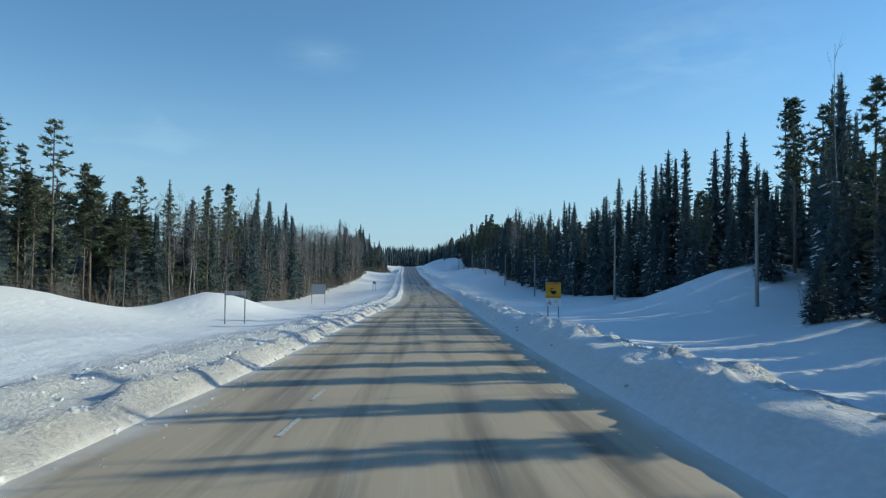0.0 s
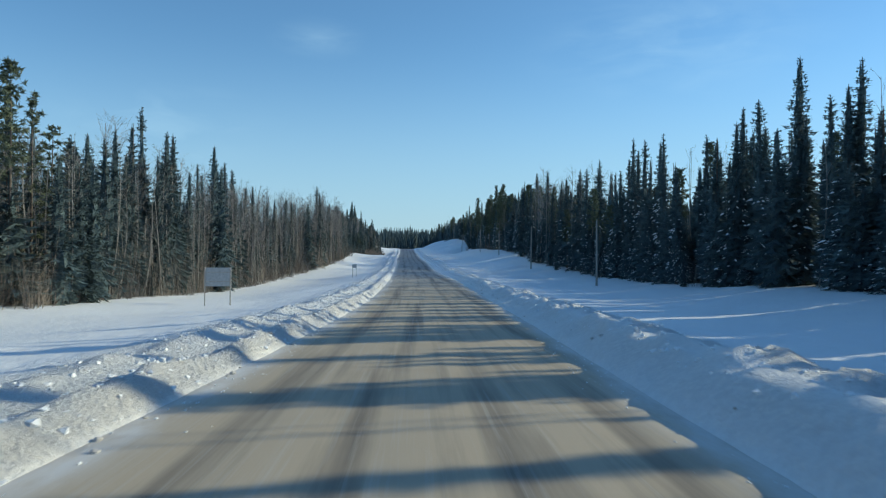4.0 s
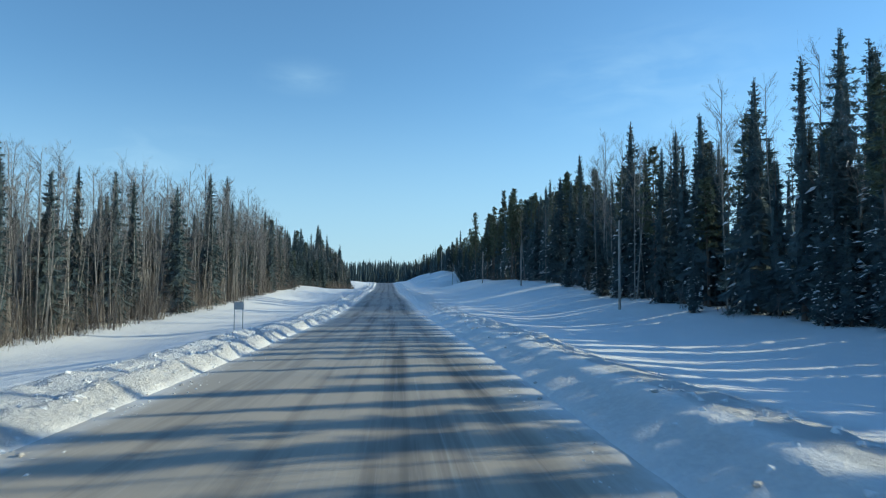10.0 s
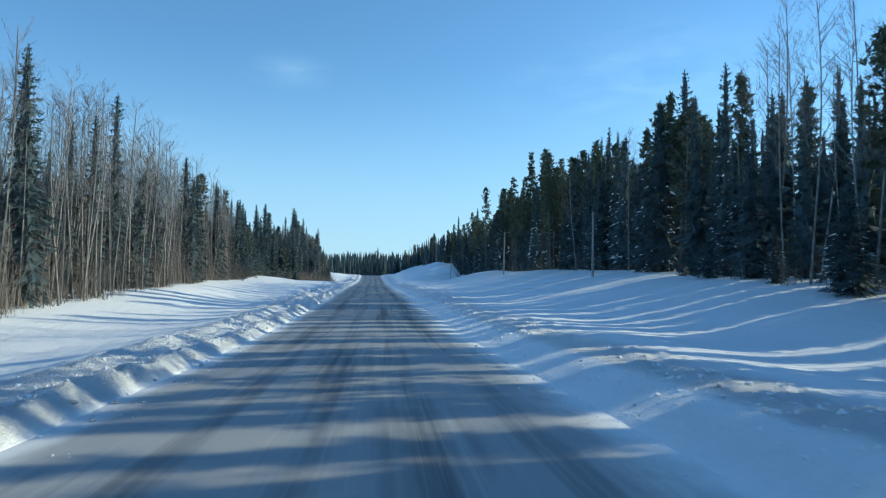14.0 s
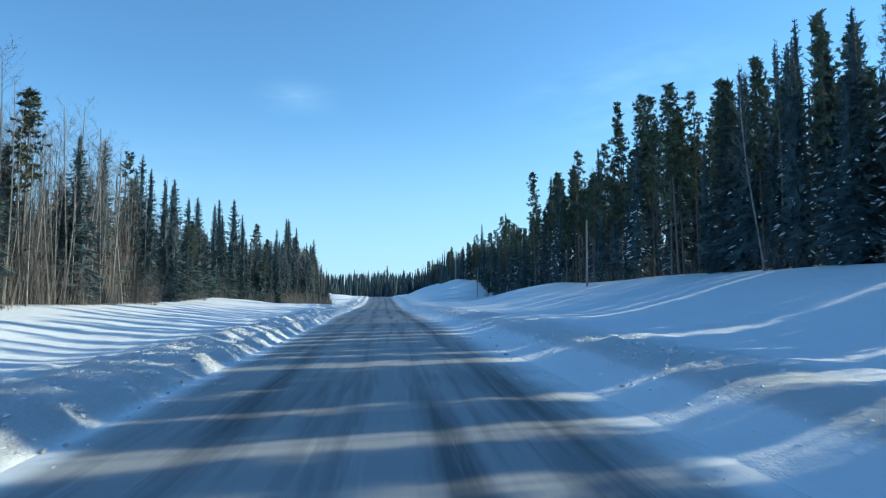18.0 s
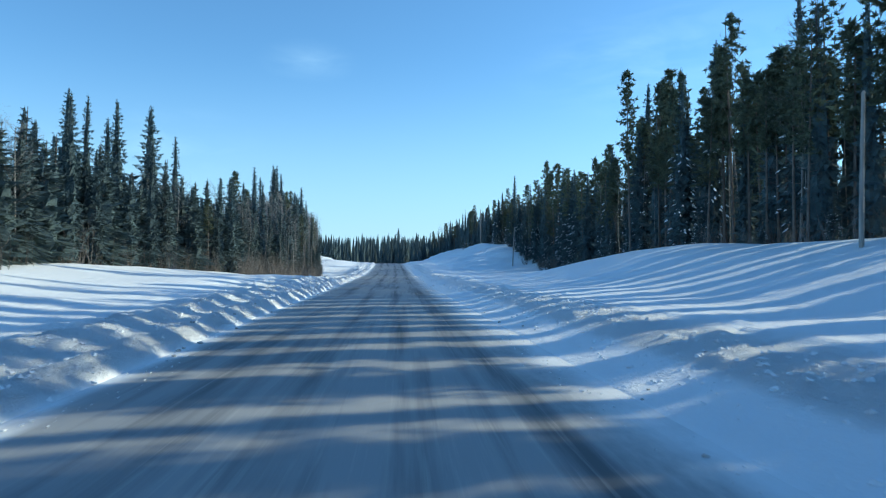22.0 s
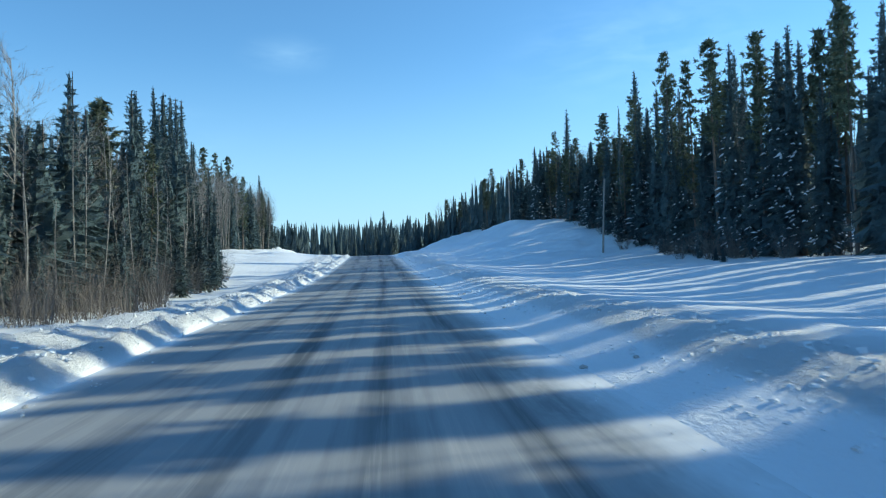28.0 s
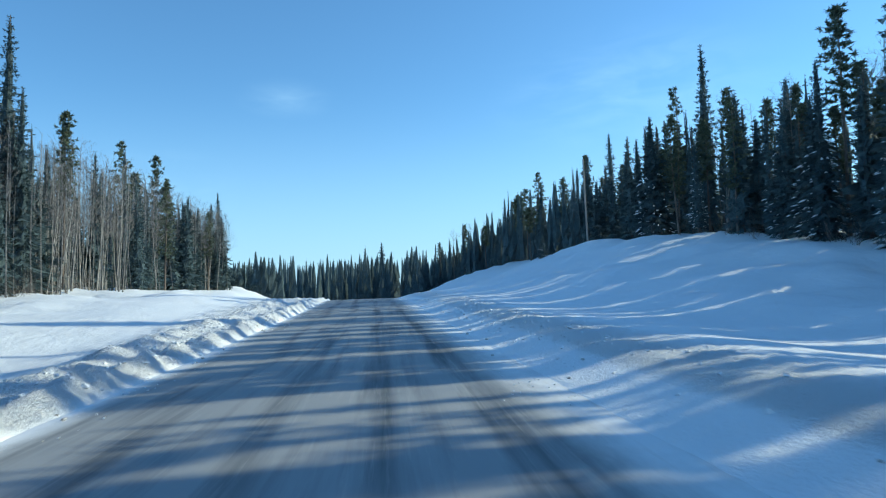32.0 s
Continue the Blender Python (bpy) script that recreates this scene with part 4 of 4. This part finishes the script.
for hgt, r0 in ((14.0, 0.048), (12.0, 0.04), (15.0, 0.055)):
    t_, p_ = trunk_soup(g, hgt, r0, 0.6, 4)
    mid_aspen.append((*t_.arrays(), hgt))
    full_aspen.append((*limbs(g, p_, r0, 40, 0.45, 0.99, 3.2, (0.6, 1.7), 5, True, 0.010).arrays(), hgt))
    thin_aspen.append((*limbs(g, p_, r0, 14, 0.40, 0.99, 2.6, (0.7, 1.9), 1, True, 0.015).arrays(), hgt))
trunk_mid = [(*trunk_soup(g, 14.0, 0.13, 0.1, 4)[0].arrays(), 14.0)]

for right in (True, False):
    sg = 1 if right else -1
    for row in range(6 if right else 5):
        y = 5.0 + rng.uniform(0, 2)
        while y < 560:
            chances, usual = mixed(y, right)
            edge = float(tab(T_TR if right else T_TL, y))
            x = edge + sg * (2.5 + row * 2.6 + rng.uniform(-1.4, 1.4))
            z = stand_at(x, y)
            if right and 150 < y < 205 and row > 0:
                chances = (0.78, 0.06, 0.16)
            kind = rng.choice(3, p=chances) if row < 4 else rng.choice(3, p=(0.75, 0.1, 0.15))
            if not right and 80 < y < 250 and row > 0:
                kind = rng.choice(3, p=(0.6, 0.0, 0.4) if y < 165 else (0.35, 0.0, 0.65))
            h, slim = grown(usual, 0.08)
            if kind == 2:
                h = usual * (rng.uniform(1.0, 1.25) if right and 145 < y < 210 else rng.uniform(0.78, 1.0))
            elif not right and 80 < y < 250:
                h *= 0.92 if y < 118 else 0.8
            y0 = y
            if right:
                h *= 1.0 - 0.02 * row
                y = beside_gap(x, y)
                z = stand_at(x, y)
                slim *= 0.72
            if kind == 0:
                (sp_far if y > (460 if right else 520) else sp_near if row < 2 else sp_deep).append((x, y, z, h, slim * rng.uniform(0.8, 1.15)))
                if row < 2:
                    trunks.append((x, y, z, h, 1.0))
            elif kind == 1:
                pn_near.append((x, y, z, h * 1.08, rng.uniform(0.9, 1.2) * (0.7 if right else 1.0)))
                trunks.append((x, y, z, h * 1.08, 1.0))
            else:
                as_near.append((x, y, z, h * 1.05, rng.uniform(0.9, 1.2)))
            y = y0 + (2.1 + 0.5 * row) * rng.uniform(0.6, 1.4)
# thicket of young aspens
for _ in range(720):
    y = rng.uniform(88, 262)
    edge = float(tab(T_TL, y))
    x = edge - rng.uniform(0.2, 9)
    as_young.append((x, y, stand_at(x, y), rng.uniform(6, 12), rng.uniform(0.45, 0.8)))
for _ in range(60):
    y = rng.uniform(60, 120) if rng.uniform() < 0.6 else rng.uniform(395, 440)
    edge = float(tab(T_TL, y))
    x = edge - rng.uniform(0.2, 6)
    as_young.append((x, y, stand_at(x, y), rng.uniform(6, 12), rng.uniform(0.5, 0.8)))
st = rng.bit_generator.state
for _ in range(130):
    y = rng.uniform(393, 462)
    x = float(tab(T_TL, y)) - rng.uniform(-0.8, 3.5)
    as_young.append((x, y, stand_at(x, y), rng.uniform(9, 15.5), rng.uniform(0.6, 1.0)))
rng.bit_generator.state = st
# brown undergrowth at the foot of the trees
brush_bits = []
for _ in range(3):
    s_ = Soup()
    for _ in range(7):
        a, r = g.uniform(0, 6.28), g.uniform(0, 0.5)
        b = np.array([r * np.cos(a), r * np.sin(a), -0.1])
        d = np.array([0, 0, 1.0]) + g.normal(size=3) * 0.22
        hh = g.uniform(1.2, 3.2)
        s_.add([b - (0.012, 0, 0), b + (0.012, 0.008, 0), b + d * hh], [(0, 1, 2)])
        for _ in range(3):
            c = b + d * hh * g.uniform(0.25, 0.9)
            s_.add([c - (0.006, 0, 0), c + (0.006, 0.004, 0), c + (d + g.normal(size=3) * 0.6) * g.uniform(0.2, 0.7)], [(0, 1, 2)])
    brush_bits.append((*s_.arrays(), 3.0))
brush = []
for _ in range(2600):
    left = rng.uniform() < 0.8
    y = rng.uniform(10, 440)
    x = float(tab(T_TL if left else T_TR, y)) - (1 if left else -1) * rng.uniform(-0.6, 5.0)
    brush.append((x, y, stand_at(x, y), rng.uniform(1.5, 3.6), rng.uniform(0.8, 1.6)))
for _ in range(2600):
    y = rng.uniform(84, 262)
    x = float(tab(T_TL, y)) - rng.uniform(0.0, 8.0)
    brush.append((x, y, stand_at(x, y), rng.uniform(3.0, 7.5), rng.uniform(1.0, 1.8)))
st = rng.bit_generator.state
for _ in range(420):
    y = rng.uniform(322, 352)
    x = float(tab(T_TL, y)) - rng.uniform(-3.6, 1.5)
    brush.append((x, y, stand_at(x, y), rng.uniform(1.8, 3.4), rng.uniform(0.8, 1.5)))
for _ in range(40):
    y = rng.uniform(335, 395)
    x = float(tab(T_TL, y)) + rng.uniform(-1.0, 1.2)
    as_young.append((x, y, stand_at(x, y), rng.uniform(5, 10), rng.uniform(0.5, 0.9)))
rng.bit_generator.state = st
# thin bare stems among the spruces on the sunny side
for _ in range(260):
    y = rng.uniform(10, 440)
    x = float(tab(T_TR, y)) + rng.uniform(1.0, 14.0)
    as_young.append((x, y, stand_at(x, y), rng.uniform(8, 14), rng.uniform(0.5, 0.9)))
# the far woods that close the view
for _ in range(1800):
    y = 506 + 240 * rng.uniform() ** 1.5
    x = rng.uniform(-150, 150)
    xr_, xl_ = float(tab(T_XR, y)), float(tab(T_XL, y))
    if (xl_ - 4 < x < xr_ + 4) or (float(tab(T_TL, y)) < x < float(tab(T_TR, y)) and y < 530):
        continue
    z = stand_at(x, y)
    tip = float(np.interp(y, (500, 560, 620, 750), (13.5, 16.0, 19.5, 27.0))) + rng.normal(0, 0.9) + (1.8 if rng.uniform() < 0.12 else 0)
    (sp_far if y < 610 else back).append((x, y, z, max(7.0, tip - z), rng.uniform(0.8, 1.25)))
for row in range(3):
    for y in np.arange(-60, 8, 2.2):
        for sg, t in ((1, T_TR), (-1, T_TL)):
            x = float(tab(t, y)) + sg * (1 + row * 3.2 + rng.uniform(-1, 1))
            back.append((x, float(y), stand_at(x, float(y)), rng.uniform(9, 14), 1.0))
# woods that go on behind, away from the road
def plain_spruce():
    """A ragged three-tiered crown of few faces."""
    s = Soup()
    for z0, z1, r in ((0.6, 6.5, 1.7), (3.8, 9.6, 1.25), (7.2, 12.2, 0.8)):
        a = np.arange(6) * np.pi / 3 + g.uniform(0, 1)
        rr, zz = r * g.uniform(0.6, 1.25, 6), z0 + g.uniform(-0.5, 0.5, 6)
        s.add(np.concatenate([np.stack([np.cos(a) * rr, np.sin(a) * rr, zz], 1), [(0, 0, z1)]]), [(i, (i + 1) % 6, 6) for i in range(6)])
    return (*s.arrays(), 12.2)


for _ in range(4200):
    right = rng.uniform() < 0.5
    y = rng.uniform(-60, 560)
    x = float(tab(T_TR if right else T_TL, y)) + (1 if right else -1) * ((26 if right else 15) + 110 * rng.uniform() ** 1.2)
    back.append((x, y, stand_at(x, y), rng.uniform(7, 11.5), rng.uniform(0.9, 1.4)))
spread("back_woods", [plain_spruce() for _ in range(4)], back, M_NEEDLE, "spruce woods that go on behind the forest edge", "woods")
spread("spruce_woods", mid_spruce, sp_near, M_NEEDLE_NEAR, "dense dark spruce woods behind the forest edge", "woods")
spread("deep_spruce_woods", deep_spruce, sp_deep, M_NEEDLE, "dark interior of the spruce woods", "woods")
spread("far_spruce_woods", far_spruce, sp_far, M_NEEDLE_NEAR, "far dark spruce woods that close the view", "woods")
spread("pine_woods", mid_pine, pn_near, M_NEEDLE2, "pines standing among the spruce woods", "woods")
for trunk_name, twig_name, twigs_, spots_ in (("aspen_trunks", "aspen_twigs", full_aspen, as_near), ("young_aspen_trunks", "young_aspen_twigs", thin_aspen, as_young)):
    st = rng.bit_generator.state
    spread(trunk_name, mid_aspen, spots_, M_BIRCH, "thicket of thin pale aspen trunks", "woods")
    rng.bit_generator.state = st
    spread(twig_name, twigs_, spots_, M_TWIG, "haze of bare aspen twigs", "woods")
spread("undergrowth", brush_bits, brush, M_BRUSH, "bare brown twigs of undergrowth along the forest edge", "undergrowth")
spread("forest_trunks", trunk_mid, trunks, M_BARK, "dark trunks inside the conifer woods", "woods")

# one lone tree that stands above the far woods
lx, ly = -1.1, 587.0
plant("spruce", 3, lx, ly, 22.9 - stand_at(lx, ly))


# ---- poles and signs ----
def box(bm, sx, sy, sz, at=(0, 0, 0), bevel=0.0):
    r = bmesh.ops.create_cube(bm, size=1.0, matrix=Matrix.Translation(at) @ Matrix.Diagonal((sx, sy, sz, 1)))
    if bevel:
        bmesh.ops.bevel(bm, geom=list({e for v in r["verts"] for e in v.link_edges}), offset=bevel, segments=2, affect="EDGES")


def bm_mesh(name, build, mat):
    bm = bmesh.new()
    build(bm)
    me = bpy.data.meshes.new(name)
    bm.to_mesh(me)
    bm.free()
    me.materials.append(mat)
    return me


def pole_mesh(h):
    s = Soup()
    t = np.linspace(0, 1, 7)
    s.tube(np.stack([0.03 * np.sin(t * 3), 0 * t, -0.4 + t * (h + 0.4)], 1), 0.125 - 0.04 * t, 12)
    return s.mesh("pole_shaft", M_POLE, True)


def pole_cap(h):
    return bm_mesh("pole_cap", lambda bm: bmesh.ops.create_cone(bm, cap_ends=True, segments=12, radius1=0.095, radius2=0.03, depth=0.10, matrix=Matrix.Translation((0.004, 0, h + 0.04))), M_POLE)


for x, y, top, lean in ((20.4, 40.5, 4.5, -1.5), (20.8, 71.2, 4.9, 0.8), (20.7, 118, 2.9, -0.5), (22.5, 170.1, 4.4, -1.2), (22.7, 219.3, 5.5, -0.8),
                           (22.9, 270.7, 7.6, -2.4), (25.3, 390.4, 9.7, -3.0), (24.6, 447.6, 19.0, 0.4), (26.5, 554.8, 22.8, 0.0)):
    zz = stand_at(x, y)
    ob = thing("utility_pole", (x, y, zz), "weathered grey wooden utility pole without wires", "utility pole", "poles along the verge")
    ob.matrix_world = pose(x, y, zz, 0, lean, 20 * x)
    part("shaft", pole_mesh(top - zz), ob), part("cap", pole_cap(top - zz), ob)


def lettering(text, size, at, mat, parent, name):
    cu = bpy.data.curves.new(name, "FONT")
    cu.body, cu.size, cu.align_x, cu.align_y, cu.extrude = text, size, "CENTER", "CENTER", 0.002
    cu.materials.append(mat)
    ob = new(name, cu)
    ob.parent = parent
    ob.matrix_local = pose(*at, 90, 0, 0)
    return ob


# yellow wildlife warning sign
sx, sy = 9.2, 45.4
sz = stand_at(sx, sy)
sign = thing("warning_sign", (sx, sy, sz), "yellow caution sign and white plate on two thin posts", "road sign", turn=-4)
panel = part("yellow_panel", bm_mesh("yellow_panel", lambda bm: box(bm, 1.0, 0.02, 1.04, (0, 0, 1.86), 0.006), M_YELLOW), sign, "yellow reflective panel")
plate = part("white_plate", bm_mesh("white_plate", lambda bm: box(bm, 1.0, 0.02, 0.48, (0, 0, 1.08), 0.006), M_WHITE), sign, "white plate with unreadable lines")
for px in (-0.34, 0.34):
    part("post", bm_mesh("sign_post", lambda bm: box(bm, 0.06, 0.05, 2.6, (px, 0.037, 1.0), 0.008), M_POST), sign)
lettering("CAUTION", 0.175, (0, -0.0125, 2.28), M_BLACK, panel, "caution_lettering")
lettering("COLLISION AREA", 0.112, (0, -0.0125, 1.42), M_BLACK, panel, "collision_lettering")


def blot(bm):
    """A plain dark rounded shape in place of the picture."""
    for ax, az, rx, rz in ((0.02, 1.75, 0.21, 0.085), (0.03, 1.64, 0.15, 0.05), (-0.19, 1.84, 0.06, 0.05), (-0.10, 1.97, 0.10, 0.04)):
        bmesh.ops.create_cone(bm, cap_ends=True, segments=20, radius1=1, radius2=1, depth=1, matrix=Matrix.Translation((ax, -0.0125 - 0.0004 * ax, az)) @ Matrix.Rotation(radians(90), 4, "X") @ Matrix.Diagonal((rx, rz, 0.004 + abs(ax) * 0.002, 1)))


part("symbol", bm_mesh("symbol", blot, M_BLACK), panel, "plain dark symbol")


def badge(bm):
    pts = [(-0.40, 0.92), (-0.10, 0.92), (-0.08, 0.97), (-0.21, 1.24), (-0.29, 1.24), (-0.42, 0.97)]
    for k, y in ((1.0, -0.0125), ):
        vs = [bm.verts.new((x, y, z)) for x, z in pts]
        inner = [bm.verts.new((-0.25 + (x + 0.25) * 0.86, y, 1.05 + (z - 1.05) * 0.86)) for x, z in pts]
        for i in range(6):
            bm.faces.new((vs[i], vs[(i + 1) % 6], inner[(i + 1) % 6], inner[i]))
    box(bm, 0.18, 0.004, 0.07, (-0.25, -0.0125, 1.02))


part("badge", bm_mesh("badge", badge, M_BLACK), plate, "plain triangular badge")
for k in range(4):
    part("text_bar", bm_mesh("text_bar", lambda bm: box(bm, 0.40 - 0.05 * (k % 2), 0.004, 0.035, (0.22, -0.0125, 1.22 - 0.09 * k)), M_ALU), plate)


def board_sign(x, y, width, height, top, board, post, label, turn=0.0, brace=False):
    z = stand_at(x, y)
    ob = thing("board_sign", (x, y, z), label, "road sign", turn=turn)
    part("board", bm_mesh("board", lambda bm: box(bm, width, 0.03, height, (0, 0, top - height / 2), 0.006), board), ob)
    for sgn in (-1, 1):
        part("post", bm_mesh("board_post", lambda bm: box(bm, 0.07, 0.07, top + 0.45, (sgn * (width / 2 - 0.06), -0.056, (top - 0.35) / 2 + 0.0), 0.008), post), ob)
    if brace:
        part("rail", bm_mesh("rail", lambda bm: box(bm, width - 0.1, 0.025, 0.05, (0, -0.03, top - height * 0.25), 0.004), post), ob)
        part("rail", bm_mesh("rail", lambda bm: box(bm, width - 0.1, 0.025, 0.05, (0, -0.03, top - height * 0.75), 0.004), post), ob)
    return ob


board_sign(-10.6, 42.0, 1.25, 0.26, 2.0, M_WPOST, M_WPOST, "back of a low narrow board on two grey posts", 12)
board_sign(-12.6, 93.2, 1.85, 1.3, 2.7, M_ALU, M_WPOST, "back of a large pale grey highway sign on two posts", 3, True)
board_sign(-9.4, 168.2, 0.78, 0.62, 2.3, M_ALU, M_ALU, "back of a small grey sign plate on two posts", 5)

# ---- lumps of dirty snow and stones on the road and its banks ----
def clod_mesh(gg):
    bm = bmesh.new()
    bmesh.ops.create_icosphere(bm, subdivisions=2, radius=1)
    for v in bm.verts:
        v.co *= gg.uniform(0.75, 1.2)
        v.co.z *= 0.7
    me = bpy.data.meshes.new("clod")
    bm.to_mesh(me)
    bm.free()
    me.materials.append(M_CLOD)
    return me


CLODS = [clod_mesh(g) for _ in range(4)]
for _ in range(300):
    y = float(rng.uniform(3, 440))
    left = rng.uniform() < 0.55
    o = abs(rng.normal(0, 0.5 if left else 1.1))
    x = float(tab(T_XL, y)) - o + 0.25 if left else float(tab(T_XR, y)) + o - 0.25
    r = rng.uniform(0.02, 0.06)
    z = max(float(land(np.array([x]), np.array([y]))[0]), float(tab(T_ROAD, y)) if o < 0.5 else -99)
    ob = new("snow_clod", CLODS[int(rng.integers(0, 4))])
    ob.matrix_world = pose(x, y, z + r * 0.3, 0, 0, rng.uniform(0, 360)) @ Matrix.Diagonal((r * rng.uniform(1, 1.8), r, r, 1))
    tagged(ob, "small lump of sandy ploughed snow beside the road", "snow lump", "lumps along the banks")


# ---- crumbled snow thrown up by the plough ----
def chunk_field(name, count, right, label, edge=False):
    """Small angular lumps of snow strewn over a bank, in one mesh."""
    base = np.array([(1, 0, 0), (-1, 0, 0), (0, 1, 0), (0, -1, 0), (0, 0, 1), (0, 0, -1)], float)
    faces = np.array([(0, 2, 4), (2, 1, 4), (1, 3, 4), (3, 0, 4), (2, 0, 5), (1, 2, 5), (3, 1, 5), (0, 3, 5)])
    y = rng.uniform(0, 430, count)
    o = rng.uniform(0.8, 3.6, count) if right else np.where(rng.uniform(size=count) < 0.4, np.abs(rng.normal(0.7, 0.45, count)) + 0.1, rng.normal(2.0, 0.8, count))
    if edge:
        o = rng.normal(-0.25, 0.3, count)
    x = np.interp(y, YS, T_XR) + o if right else np.interp(y, YS, T_XL) - o
    keep = value_noise(y / 4.5, x / 2.5, 27) + rng.uniform(-0.25, 0.25, count) > (-0.1 if right else -0.3)
    x, y = x[keep], y[keep]
    z = np.maximum(land(x, y), np.interp(y, YS, T_ROAD) + 0.01) if edge else land(x, y)
    n = len(x)
    r = 0.006 + 0.02 * rng.uniform(size=n) ** 2.5 if edge else 0.012 + 0.055 * rng.uniform(size=n) ** 2.2
    v = (base @ np.array(((0.74, -0.5, 0.45), (0.62, 0.76, -0.18), (-0.25, 0.41, 0.87))) + rng.uniform(-0.35, 0.35, (n, 6, 3))) * r[:, None, None] * np.stack([rng.uniform(0.8, 1.6, n), rng.uniform(0.8, 1.6, n), rng.uniform(0.7, 1.1, n)], 1)[:, None]
    a = rng.uniform(0, 6.28, n)
    c, s = np.cos(a)[:, None], np.sin(a)[:, None]
    v = np.stack([v[..., 0] * c - v[..., 1] * s + x[:, None], v[..., 0] * s + v[..., 1] * c + y[:, None], v[..., 2] + (z + r * 0.15)[:, None]], -1)
    f = faces[None] + (np.arange(n) * 6)[:, None, None]
    return tagged(new(name, mesh_from(name, v.reshape(-1, 3), f.reshape(-1, 3), [M_SNOW])), label, "snow", kind="stuff")


chunk_field("bank_crumble", 15000, True, "crumbled ploughed snow on the shaded bank")
chunk_field("bank_crumble", 14000, False, "crumbled ploughed snow along the sunlit bank")
chunk_field("edge_crumble", 6500, True, "fine crumbs of snow and sand along the road edge", True)
chunk_field("edge_crumble", 3500, False, "fine crumbs of snow and sand along the road edge", True)
